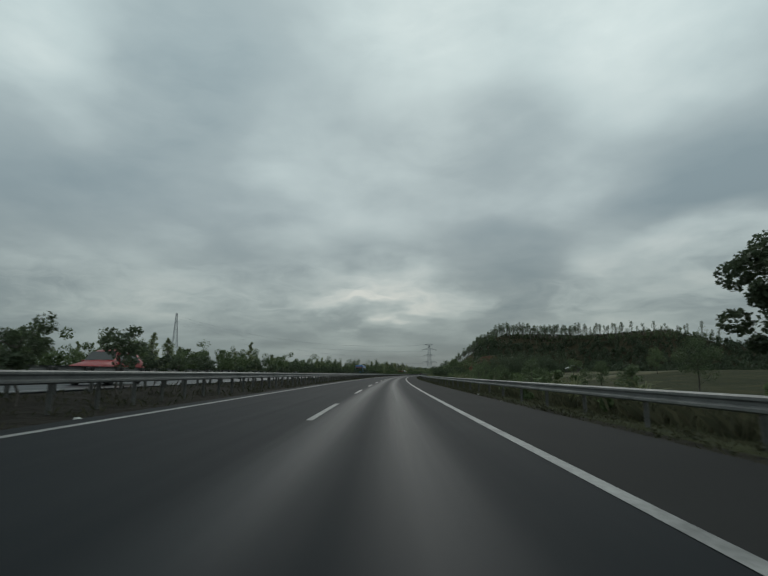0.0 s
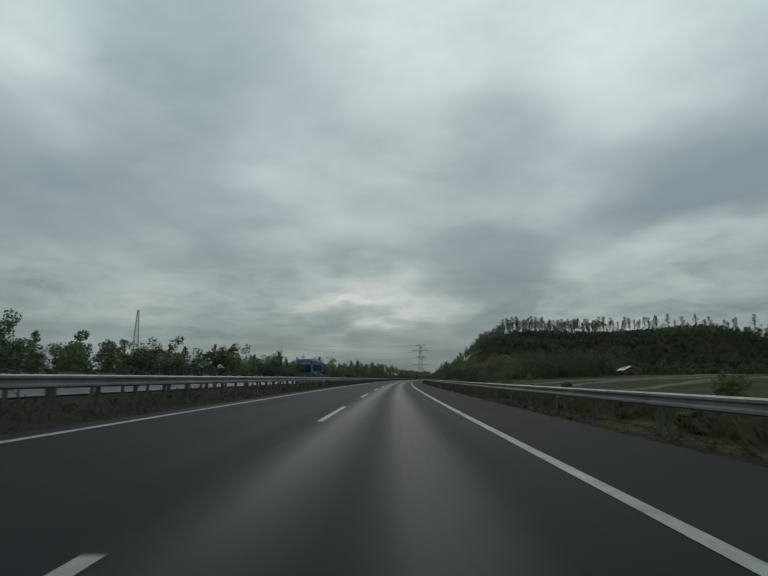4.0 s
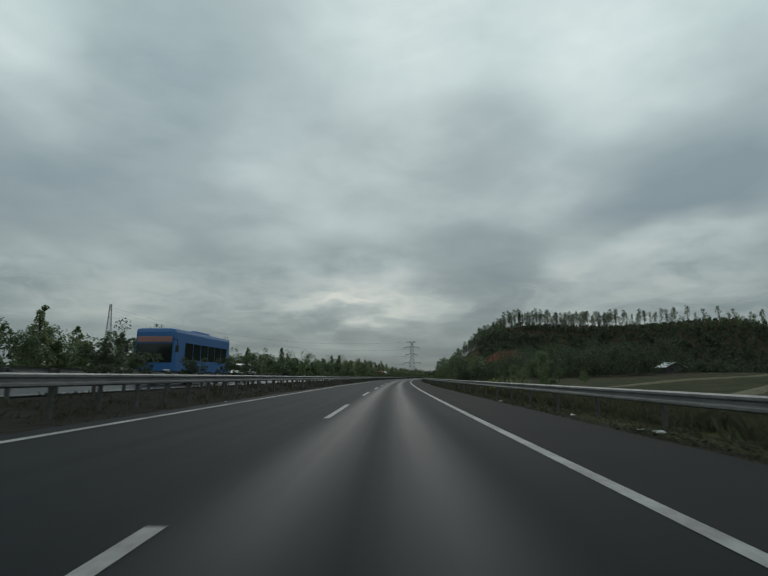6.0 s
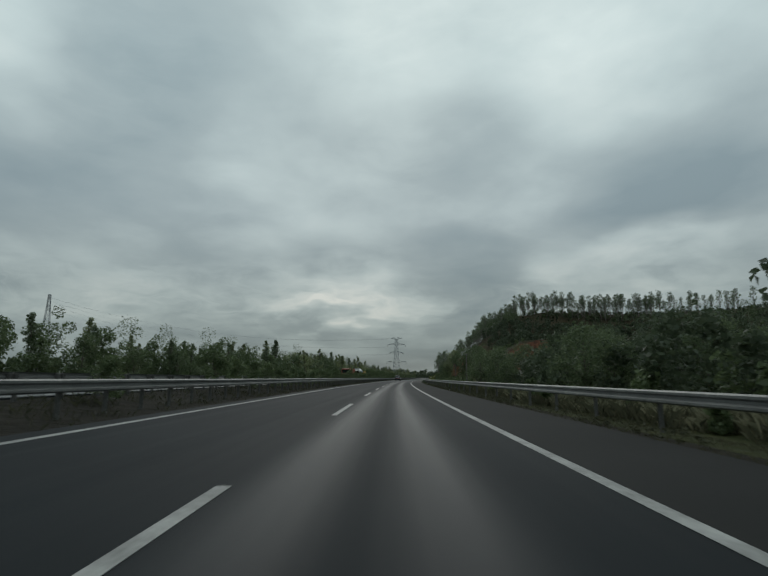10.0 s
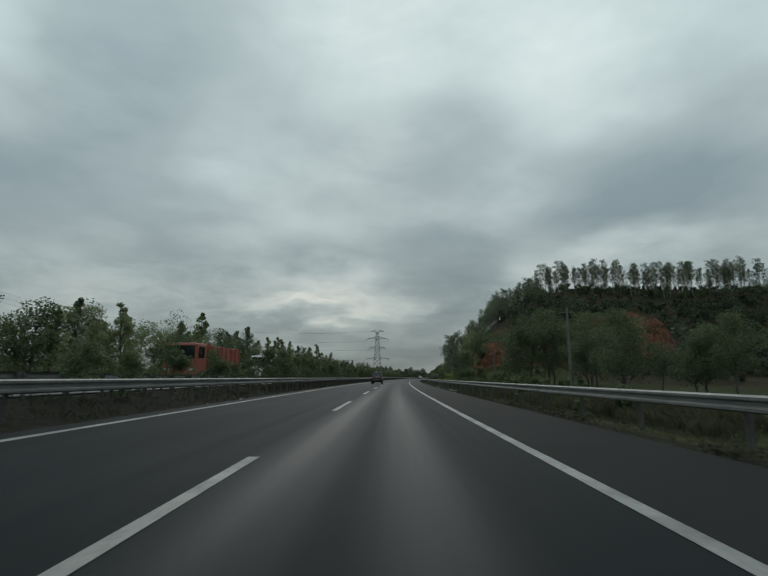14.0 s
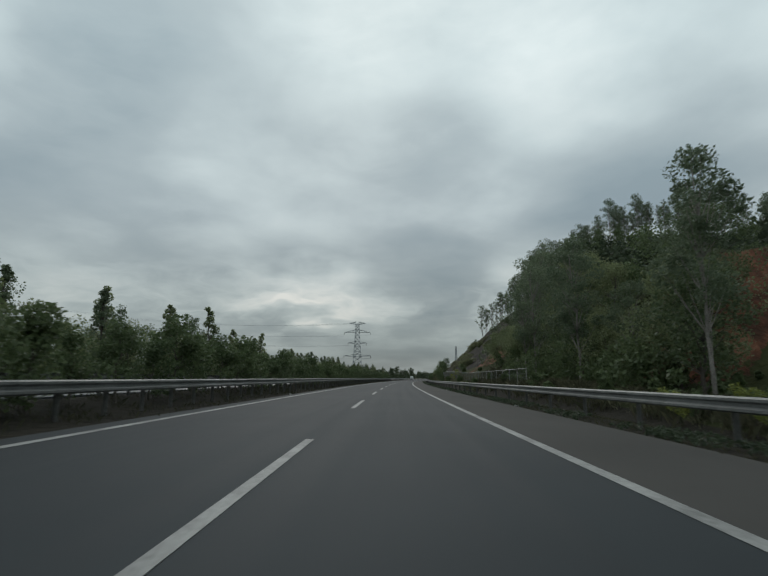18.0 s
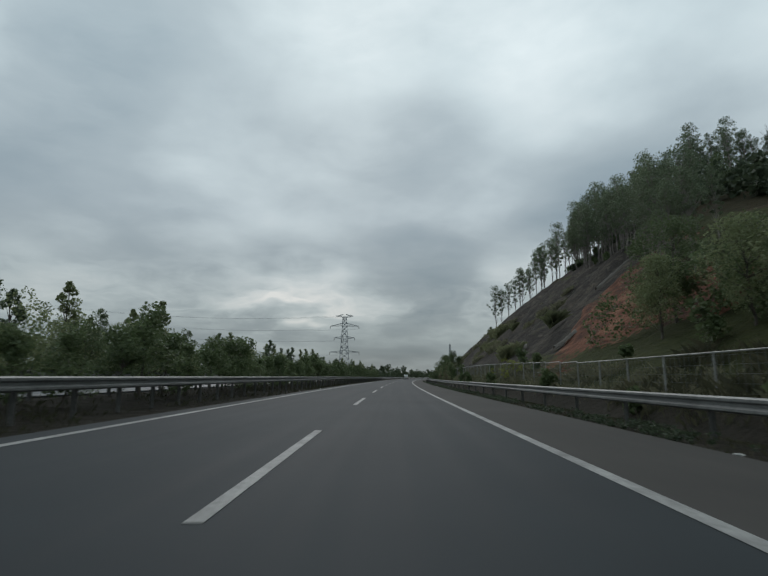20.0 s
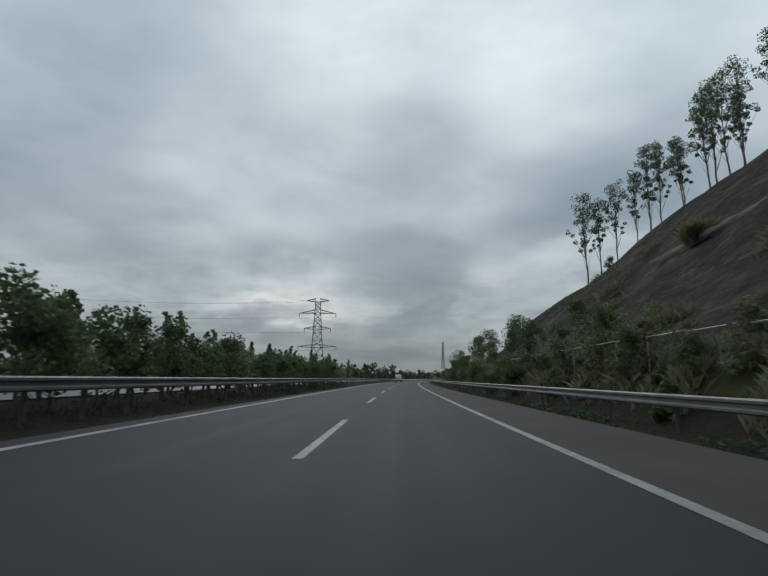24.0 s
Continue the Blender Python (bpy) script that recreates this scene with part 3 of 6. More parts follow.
# ---- trees ----
def make_tree(name, seed, height, width, kind, fine=1.0, leaf=None):
    rng = np.random.default_rng(seed)
    ob = tagged(new(name), "", "tree")
    limbs = []
    lean = rng.normal(0, 0.03, 2)
    steps = 7
    trunk_top = height * (0.93 if kind in ("slender", "gum") else 0.8)
    pts = [(lean[0] * height * (i / steps) ** 1.5 + rng.normal(0, 0.05), lean[1] * height * (i / steps) ** 1.5 + rng.normal(0, 0.05), trunk_top * i / steps - 0.3 * (i == 0)) for i in range(steps + 1)]
    r0 = height * (0.009 if kind in ("slender", "gum") else 0.016)
    limbs.append(tube(pts, [r0 * (1 - 0.85 * i / steps) for i in range(steps + 1)], 6))
    clumps = []
    n = {"cone": 44, "slender": 30, "round": 26, "shrub": 16, "gum": 44, "open": 15, "sprawl": 24}[kind]
    for i in range(n):
        if kind == "slender":
            k = (i + rng.uniform(0, 1)) / n
            h = height * (0.40 + 0.56 * k)
            rad = width * math.sin(math.pi * (0.14 + 0.76 * k)) ** 0.8 * rng.uniform(0.15, 1.0) ** 0.7
            size = width * rng.uniform(0.20, 0.42)
        elif kind == "cone":
            k = (i + rng.uniform(0, 1)) / n
            h = height * (0.10 + 0.88 * k ** 1.15)
            rad = width * (1.03 - k) ** 0.9 * rng.uniform(0.3, 1.0)
            size = width * (0.10 + 0.27 * (1 - k)) * rng.uniform(0.75, 1.3)
        elif kind == "gum":
            k = (i + rng.uniform(0, 1)) / n
            h = height * (0.36 + 0.61 * k ** 0.85 + rng.normal(0, 0.02))
            rad = width * (0.22 + 0.62 * math.sin(math.pi * (0.16 + 0.76 * k))) * rng.uniform(0.15, 1.2)
            size = width * (0.13 + 0.24 * k * rng.uniform(0.5, 1.2))
        elif kind == "open":
            k = rng.uniform(0, 1)
            h = height * (0.38 + 0.56 * k)
            rad = width * rng.uniform(0.25, 0.85)
            size = width * rng.uniform(0.22, 0.36)
        elif kind == "sprawl":
            k = (i + 0.5) / n
            h = height * (0.34 + 0.62 * k)
            rad = width * rng.uniform(0.3, 0.9)
            size = width * rng.uniform(0.16, 0.32)
        elif kind == "round":
            k = rng.uniform(0, 1)
            h = height * (0.28 + 0.66 * k)
            rad = width * math.sin(math.pi * (0.18 + 0.72 * k)) * rng.uniform(0.25, 1.0)
            size = width * rng.uniform(0.3, 0.48)
        else:
            k = rng.uniform(0, 1)
            h = height * (0.22 + 0.70 * k)
            rad = width * (1 - 0.45 * k) * rng.uniform(0.1, 0.9)
            size = width * rng.uniform(0.28, 0.5)
        w = rng.uniform(0, 2 * math.pi)
        base = Vector(pts[min(steps, int(max(0.12, h / trunk_top - 0.16) * steps))])
        tip = Vector((base.x + math.cos(w) * rad, base.y + math.sin(w) * rad, h))
        mid = base.lerp(tip, 0.5) + Vector((0, 0, -0.06 * rad))
        limbs.append(tube([base, mid, tip], [r0 * 0.32, r0 * 0.2, r0 * 0.06], 3))
        clumps.append((*tip, size))
    v, f = tubes(limbs)
    child("trunk", mesh_of("trunk", v, f, M_BARK if kind in ("slender", "gum") else M_BARK_DARK), ob)
    per = int({"cone": 80, "slender": 72, "round": 105, "shrub": 125, "gum": 54, "open": 62, "sprawl": 300}[kind] * fine)
    size = {"cone": 0.155, "slender": 0.17, "round": 0.175, "shrub": 0.092, "gum": 0.125, "open": 0.088, "sprawl": 0.15}[kind] * (height / {"cone": 9, "slender": 12, "round": 7, "shrub": 2.6, "gum": 12, "open": 2.6, "sprawl": 7}[kind]) ** 0.5 * fine ** -0.55
    pts3 = clump_cloud(rng, np.array(clumps), per, 0.85)
    lv, lf = leaves(rng, pts3, size, 0.3, 1.9 if kind in ("slender", "gum", "open") else 1.4, 0.35 if kind in ("slender", "gum") else 0.0)
    child("crown", leaf_mesh("crown", lv, lf, leaf or {"cone": M_LEAF_EUC, "slender": M_LEAF_EUC, "gum": M_LEAF_EUC, "round": M_LEAF, "sprawl": M_LEAF_DARK, "shrub": M_LEAF_HEDGE, "open": M_LEAF_DARK}[kind]), ob)
    return ob


SLENDER = [make_tree("slender_tree", 10 + i, 12.0 + 1.2 * i, 2.0 + 0.22 * i, "slender") for i in range(4)]
ROUND = [make_tree("broadleaf_tree", 30 + i, 6.5 + 0.8 * i, 2.3 + 0.25 * i, "round") for i in range(4)]
SLENDER_FINE = [make_tree("slender_tree", 70 + i, 12.0 + 1.3 * i, 2.1 + 0.25 * i, "slender", 2.3) for i in range(3)]
ROUND_FINE = [make_tree("broadleaf_tree", 80 + i, 6.2 + 0.9 * i, 2.2 + 0.3 * i, "round", 1.3) for i in range(4)]
SHRUB = [make_tree("shrub", 50 + i, 2.4 + 0.3 * i, 1.1 + 0.1 * i, "shrub") for i in range(3)]
NEAR = [make_tree("broadleaf_tree", 160 + i, 6.4 + 0.9 * i, 2.3 + 0.3 * i, "round", 2.4) for i in range(2)]
GUM = [make_tree("slender_tree", 110 + i, 11.0 + 0.9 * i, 1.7 + 0.2 * i, "gum") for i in range(5)]
OPEN = [make_tree("shrub", 130 + i, 2.3 + 0.15 * i, 0.85 + 0.08 * i, "open") for i in range(3)]
BRIGHT = [make_tree("shrub", 230 + i, 2.4, 0.95, "open", 1.0, M_LEAF_BRIGHT) for i in range(2)]
PALE = [make_tree("broadleaf_tree", 200 + i, 6.0 + 1.0 * i, 2.3 + 0.3 * i, "round", 2.2, M_LEAF_PALE) for i in range(3)]
CONE = [make_tree("conical_tree", 180 + i, 8.0 + 0.7 * i, 2.3 + 0.25 * i, "cone", 1.0, M_LEAF_PALE if i % 2 else None) for i in range(4)]
SPRAWL = [make_tree("broadleaf_tree", 140, 7.6, 2.6, "sprawl")]
for ob in SLENDER + SLENDER_FINE + GUM:
    tagged(ob, "tall slender eucalyptus with pale bare trunk and thin crown", "tree", "slender trees")
for ob in ROUND + ROUND_FINE + SPRAWL + NEAR:
    tagged(ob, "dense dark green broadleaf tree beside the motorway", "tree", "roadside trees")
for ob in PALE:
    tagged(ob, "light green broadleaf tree with loose foliage on the bank", "tree", "roadside trees")
for ob in CONE:
    tagged(ob, "young conical eucalyptus with dense grey-green foliage to the ground", "tree", "conical trees")
for ob in BRIGHT:
    tagged(ob, "bright yellow-green leafy bush behind the guard rail", "shrub", "shrubs")
for ob in OPEN:
    tagged(ob, "open twiggy median shrub with small green leaves", "shrub", "shrubs")
for ob in SHRUB:
    tagged(ob, "small dark green shrub in rough grass", "shrub", "shrubs")
_used = set()


def plant(kinds, rng, s, u, scale=1.0, label=""):
    src = kinds[int(rng.integers(len(kinds)))]
    m = road_pose(s, u, float(ground_z(s, u)) - 0.05, rng.uniform(0, 360), scale)
    if src.name in _used:
        ob = copy_thing(src, m)
        ob.scale = (scale, scale, scale)
    else:
        _used.add(src.name)
        src.matrix_basis = m
        ob = src
    if label:
        tagged(ob, label)
    return ob


# ---- planting ----
def woodland(name, label, seed, spots, size, mat=None, per=17, top=0.92):
    """Dense wood: each spot s, u, height, radius becomes a small crown of leaf sprays down to the ground."""
    rng = np.random.default_rng(seed)
    s, u, h, r = spots.T
    x, y = plan(s, u)
    z = ground_z(s, u)
    rows_ = []
    for k in range(7):
        f = rng.uniform(0.1, top, len(s))
        w = rng.uniform(0, 2 * np.pi, len(s))
        rr = r * (1.05 - 0.75 * f) * rng.uniform(0.1, 0.9, len(s))
        rows_.append(np.stack([x + np.cos(w) * rr, y + np.sin(w) * rr, z + h * f, r * rng.uniform(0.35, 0.6, len(s))], -1))
    pts = clump_cloud(rng, np.concatenate(rows_), per, 0.9)
    v, f = leaves(rng, pts, size, 0.3, 1.4)
    return tagged(new(name, leaf_mesh(name, v, f, mat or M_LEAF_DARK)), label, "trees", kind="stuff")


def spots_in(seed, n, s0, s1, u0, u1, h0, h1):
    g = np.random.default_rng(seed)
    h = g.uniform(h0, h1, n)
    return np.stack([g.uniform(s0, s1, n), g.uniform(u0, u1, n), h, h * g.uniform(0.35, 0.5, n)], -1)


rng = np.random.default_rng(4)
SCRUB = []
WOODS = []


def scrub(s, u, k):
    if 451 < s < 470 and 15.5 < u < 60:
        k *= 0.3
    SCRUB.append((s, u, 2.6 * k, 1.25 * k))


# belts beyond the opposite carriageway: low broadleaf trees first, tall slender ones behind
def belt_height(s):
    """Height of the closed belt of trees along the opposite carriageway."""
    return float(np.interp(s, (0, 200, 330, 400, 470, 600), (6.2, 6.8, 8.0, 9.6, 9.0, 7.6)))


BELT = []
for i in range(430):
    s = 14 + i * 1.75 + rng.uniform(-0.8, 0.8)
    h = belt_height(s) * rng.uniform(0.66, 1.05)
    BELT.append((s, -30.5 + rng.normal(0, 1.3), h, h * 0.25))
for i in range(86):
    s = 18 + i * 9.0 + rng.uniform(-3, 3)
    plant((PALE if i % 2 else ROUND_FINE) if s > 372 else ROUND_FINE if i % 3 == 0 else ROUND, rng, s, -29.5 + rng.normal(0, 1.2), belt_height(s) / 9.4 * rng.uniform(0.75, 1.12))
    h = belt_height(s) * rng.uniform(1.1, 1.6)
    WOODS.append((s + rng.uniform(-3, 3), -43 + rng.normal(0, 3), h, h * 0.24))
for i in range(150):
    s = 40 + i * 5.0 + rng.uniform(-2.4, 2.4)
    tall = float(np.interp(s, (0, 220, 330, 400, 470, 600), (0.66, 0.82, 0.92, 1.2, 1.22, 1.02)))
    if s > 150 or i % 2:
        plant(CONE, rng, s, (-30.5 if i % 3 else -35) + rng.normal(0, 1.6), tall * rng.uniform(0.72, 1.12))
for i in range(26):
    s = 330 + i * 16 + rng.uniform(-5, 5)
    plant(SLENDER, rng, s, -38 + rng.normal(0, 3.0), rng.uniform(0.6, 0.85))
# shrubs on the median: scattered at first, a thick hedge later on
for s, size in ((12.7, 1.0), (17.4, 0.92), (20.2, 0.72)):
    plant(OPEN, rng, s, -8.85, size)
s = 22.0
while s < 640:
    if s < 190:
        step, u, size = rng.uniform(2.2, 6.0), -8.85, rng.uniform(0.6, 0.95)
    elif s < 262:
        step, u, size = rng.uniform(7.0, 16.0), -8.85, rng.uniform(0.45, 0.8)
    elif s < 372:
        step, u, size = rng.uniform(2.2, 5.0), -8.85, rng.uniform(0.55, 0.85)
    else:
        step, u, size = rng.uniform(1.5, 2.6), -8.85, rng.uniform(0.75, 1.12)
    if not 179.5 < s < 184.5:
        plant(OPEN if s < 190 else SHRUB, rng, s, u + rng.normal(0, 0.15), size)
    s += step
# crest of the cut and ridge of the hill
for i in range(88):
    k = i / 88
    s = 512 + 118 * k + 32 * k ** 3 + rng.uniform(-1, 1)
    edge = 10.2 + float(crest_z(s)) / 0.84
    plant(GUM, rng, s, edge + 0.2 + abs(rng.normal(0, 2.3)), rng.uniform(0.82, 1.16) * float(np.interp(s, (515, 560, 600), (0.62, 0.82, 1.04))))
for i in range(40):
    s = rng.uniform(512, 622)
    scrub(s, 10.2 + float(crest_z(s)) / 0.84 + rng.uniform(0.4, 3.0), rng.uniform(0.3, 0.75))
for i in range(150):
    u = 50 + i * 1.75
    s = 604 - 0.5 * min(u - 50, 60) - 0.12 * max(u - 110, 0) + rng.normal(0, 4)
    if i % 4 == 1 or (i > 80 and i % 3):
        h = rng.uniform(4.0, 9.0)
        WOODS.append((s, u, h, h * 0.34))
    else:
        plant(GUM, rng, s, u, rng.uniform(0.82, 1.2))
RIDGE = []
for i in range(70):
    u = 46 + 105 * (i / 70) ** 1.2 + rng.uniform(-1, 1)
    RIDGE.append((600 - 0.5 * min(u - 50, 60) + rng.normal(0, 5), u, rng.uniform(0.8, 1.15)))
for i in range(170):
    u = 48 + i * 1.55
    h = rng.uniform(1.5, 6.0)
    WOODS.append((598 - 0.5 * min(u - 50, 60) - 0.12 * max(u - 110, 0) + rng.normal(0, 4), u, h, h * 0.3 + 1.2))
for i in range(44):
    h = rng.uniform(5, 11)
    WOODS.append((rng.uniform(566, 600), rng.uniform(42, 62), h, h * 0.28))
# close thicket at the foot of the hill's nose
for i in range(70):
    scrub(rng.uniform(456, 512), rng.uniform(11.8, 20), rng.uniform(0.7, 1.5))
for i in range(30):
    scrub(rng.uniform(457, 506), rng.uniform(15, 24), rng.uniform(1.2, 2.1))
for i in range(80):
    scrub(rng.uniform(462, 505), rng.uniform(18, 52), rng.uniform(0.45, 1.0))
# trees at the foot of the hill and along the verge before it
for i in range(46):
    s = 372 + i * 3.0 + rng.uniform(-2, 2)
    if 430 < s < 456 or s > 508:
        continue
    u = 13.5 + abs(rng.normal(0, 3.5)) + (6 if s < 394 else 0)
    k = rng.uniform(0.6, 1.15) * (0.42 if 394 < s < 432 and u < 15.8 else 1.0)
    if s < 394 or s > 456:
        plant(PALE if s > 456 and i % 3 else NEAR, rng, s, u, k)
for s, u, k in ((423, 20.5, 1.5), (421, 25, 1.75), (427, 23.5, 1.7), (429, 28, 1.8), (419, 29.5, 1.6), (424, 33, 1.7)):
    plant(NEAR, rng, s, u, k)
for s, u, k in ((453, 13.2, 0.8), (450, 23.5, 0.42), (449, 33, 0.6)):
    plant(ROUND_FINE, rng, s, u, k)
plant(SLENDER_FINE, rng, 450, 11.8, 0.8, "tall leaning eucalyptus with a bare pale trunk above the roadside bushes")
for s, u, k in ((462, 14.5, 0.65), (467, 13, 0.9), (474, 15, 0.95), (481, 13.5, 0.9), (489, 14.5, 0.85), (495, 16, 0.7), (463, 18.5, 0.5), (466, 21, 0.5)):
    plant(SLENDER_FINE, rng, s, u, k)
for i in range(34):
    s = 640 + i * 8.8 + rng.uniform(-2, 2)
    plant(ROUND, rng, s, 11.8 + abs(rng.normal(0, 2.0)) + (0 if s > 660 else 0.5), rng.uniform(0.4, 0.8) * (0.75 if s < 665 else 1.0))
plant(SPRAWL, rng, 19.5, 15.5, 1.03)
for s, u, k in ((42, 25, 0.6), (118, 40, 0.7), (96, 48, 0.6), (250, 15, 0.7), (262, 18, 0.8), (275, 14.5, 0.75), (286, 17, 0.8), (300, 19, 0.9), (312, 24, 0.8),
                (322, 20, 0.95), (332, 27, 1.0), (345, 33, 1.0), (268, 33, 1.0), (290, 36, 1.1), (308, 42, 1.1)):
    plant(NEAR if u < 28 else ROUND_FINE, rng, s, u, k)
for i in range(26):
    scrub(rng.uniform(440, 457), rng.uniform(14, 44), rng.uniform(0.4, 0.85))
for s, u, k in ((404, 11.5, 0.6), (409, 12.5, 0.55), (343, 19.5, 0.74), (337, 15, 0.6), (347, 20.5, 0.74), (351, 22, 0.74), (340, 17.5, 0.7)):
    plant(SHRUB if k < 0.75 else ROUND_FINE, rng, s, u, k * (1.1 if k < 0.75 else 0.36))
for s, u, k in ((424, 11.2, 1.1), (427, 12.6, 1.3), (431, 11.6, 1.0), (421, 13.8, 1.2), (417, 12.2, 0.9), (434, 14, 1.2), (414, 15, 0.8), (438, 11.5, 0.9),
                (420, 17.5, 0.8), (412, 19, 0.9), (440, 17, 0.8)):
    plant(SHRUB, rng, s, u, k)
for i in range(46):
    s = rng.uniform(22, 120)
    if i % 3:
        scrub(s, 10.5 + abs(rng.normal(0, 6)), rng.uniform(0.4, 0.8))
    else:
        plant(ROUND, rng, s, 10.5 + abs(rng.normal(0, 6)), rng.uniform(0.2, 0.4))
for s, u, k in ((599, 10.6, 1.25), (612, 9.6, 0.8), (589, 9.4, 0.6), (571.5, 9.3, 0.95), (573.5, 9.7, 0.85), (566.5, 9.2, 0.4), (581, 9.8, 0.75), (594, 9.6, 0.9), (605, 10.2, 1.0)):
    plant(SHRUB, rng, s, u, k)
for i in range(22):
    plant(SHRUB, rng, rng.uniform(612, 662), rng.uniform(8.4, 10.4), rng.uniform(0.55, 1.15))
for i in range(84):
    s, u = rng.uniform(236, 350), 11 + rng.uniform(0, 1) ** 1.6 * 26
    if s > 316:
        continue
    if i % 3:
        scrub(s, u, rng.uniform(0.6, 1.3))
    else:
        plant(ROUND, rng, s, u, rng.uniform(0.35, 0.62))
# low bushes on the right-hand bank
for i in range(44):
    scrub(rng.uniform(386, 432), rng.uniform(10.8, 22), rng.uniform(0.3, 0.62))
for i in range(34):
    scrub(rng.uniform(424, 456), rng.uniform(10.2, 17), rng.uniform(0.25, 0.6))
for i in range(16):
    scrub(rng.uniform(66, 88), rng.uniform(10.4, 13.5), rng.uniform(0.4, 0.7))
for i in range(105):
    s = 8 + i * 6.2 + rng.uniform(-2, 2)
    if 60 < s < 112 or 150 < s < 205:
        if rng.uniform() < 0.65:
            continue
    scrub(s, 8.6 + abs(rng.normal(0, 1.6)), rng.uniform(0.3, 0.62) * (0.9 if s < 500 else 1.1))
for s, u, k in ((419.6, 8.6, 0.95), (421.8, 9.5, 0.9), (424.0, 8.9, 0.7), (441, 8.6, 0.5), (444, 9.1, 0.55), (447, 8.7, 0.5), (193, 9.3, 0.5), (195, 9.9, 0.6)):
    plant(BRIGHT, rng, s, u, k)
plant(PALE, rng, 256, 17.6, 0.72)
for s, u, k in ((521, 10.2, 0.55), (523.5, 9.6, 0.5), (526, 10.4, 0.6), (531, 9.8, 0.45)):
    plant(BRIGHT, rng, s, u, k)
# bushes growing through the netting
for s, u, k in ((608, 12.6, 1.25), (581, 11.5, 1.2), (620, 12.0, 1.2), (628, 12.5, 1.35), (640, 14, 1.2), (636, 26, 0.8)):
    plant(SHRUB, rng, s, u, k)
for src in BRIGHT + PALE + CONE + NEAR + GUM + OPEN + SPRAWL + SLENDER + SLENDER_FINE + ROUND + ROUND_FINE + SHRUB:
    if src.name not in _used:
        for o in (*src.children_recursive, src):
            bpy.data.objects.remove(o)

BELT = np.array(BELT)


def joined_trees(name, label, sources, rows_, seed):
    """Far trees as two meshes, crowns and trunks: rows of s, u, scale."""
    g = np.random.default_rng(seed)
    for piece in ("crown", "trunk"):
        verts, faces, start = [], [], 0
        for s, u, k in rows_:
            src = sources[int(g.integers(len(sources)))]
            me = next(o for o in src.children if o.name.startswith(piece)).data
            co = np.empty(len(me.vertices) * 3, dtype=np.float32)
            me.vertices.foreach_get("co", co)
            m = np.array(road_pose(s, u, float(ground_z(s, u)) - 0.05, g.uniform(0, 360), k))
            verts.append(co.reshape(-1, 3) @ m[:3, :3].T + m[:3, 3])
            quads = np.array([tuple(q.vertices) for q in me.polygons if len(q.vertices) == 4])
            faces.append(quads + start)
            start += len(me.vertices)
        mat = sources[0].children[0 if sources[0].children[0].name.startswith(piece) else 1].data.materials[0]
        tagged(new(name, leaf_mesh(name, np.concatenate(verts), np.concatenate(faces), mat)), label[piece], "trees", kind="stuff")


joined_trees("ridge_trees", {"crown": "airy crowns of slender eucalyptus along the hill's ridge", "trunk": "pale bare trunks of the eucalyptus along the hill's ridge"}, GUM, RIDGE, 41)
woodland("belt_thicket", "closed belt of dark green trees along the opposite carriageway", 17, BELT[BELT[:, 0] < 372], 0.17, M_LEAF_HEDGE, 125, 0.85)
woodland("belt_thicket", "closed belt of grey-green young trees along the opposite carriageway", 18, BELT[BELT[:, 0] >= 372], 0.17, M_LEAF_PALE, 125, 0.85)
woodland("belt_woodland", "dark green trees behind the roadside belt and along the ridge", 16, np.array(WOODS), 0.20, M_LEAF, 100)
woodland("bank_scrub", "low green scrub on the bank beside the road", 15, np.array(SCRUB), 0.17, M_LEAF_HEDGE, 60)
front = spots_in(1, 1900, 478, 612, 40, 310, 3.5, 7)
front[:, 2:] *= np.where(front[:, 0] + 0.3 * np.minimum(front[:, 1] - 50, 60) > 566, 0.22, 1.0)[:, None]
lower = spots_in(11, 420, 380, 490, 42, 300, 4, 9)
lower = lower[~((lower[:, 0] > 440) & (lower[:, 0] < 478) & (lower[:, 1] < 66))]
woodland("hill_woodland", "dense dark woodland covering the hill's front slope", 5, np.concatenate([front, lower]), 0.62, per=15)
woodland("fence_scrub", "brownish green tangle of low bushes before the fence", 33, spots_in(34, 60, 574, 660, 8.8, 10.6, 0.6, 1.9), 0.085, M_SCRUB, 70)
woodland("fence_scrub", "green tangle of low bushes before the fence", 35, spots_in(36, 60, 584, 668, 9.0, 11.2, 0.8, 2.6), 0.10, M_LEAF_PALE, 70)
foot = spots_in(22, 190, 322, 392, 38, 94, 6.5, 14)
foot = foot[foot[:, 1] < 94 - 0.25 * (foot[:, 0] - 322)]
foot[:, 3] *= 0.75
woodland("foot_woodland", "tall dark broadleaf wood at the foot of the hill beside the field", 27, foot, 0.30, M_LEAF_DARK, 78)
copse = spots_in(19, 330, 228, 318, 12, 40, 2.2, 5.6)
copse = copse[copse[:, 1] < 10 + 0.20 * (copse[:, 0] - 205)]
woodland("field_copse", "dense dark thicket of bushes and small trees before the field", 20, copse, 0.24, M_LEAF_DARK, 52)
woodland("field_edge_trees", "dark hedge trees along the far edge of the field", 8, np.concatenate([spots_in(12, 130, 366, 410, 60, 260, 3, 7), spots_in(13, 70, 120, 300, 150, 260, 3, 8)]), 0.6)
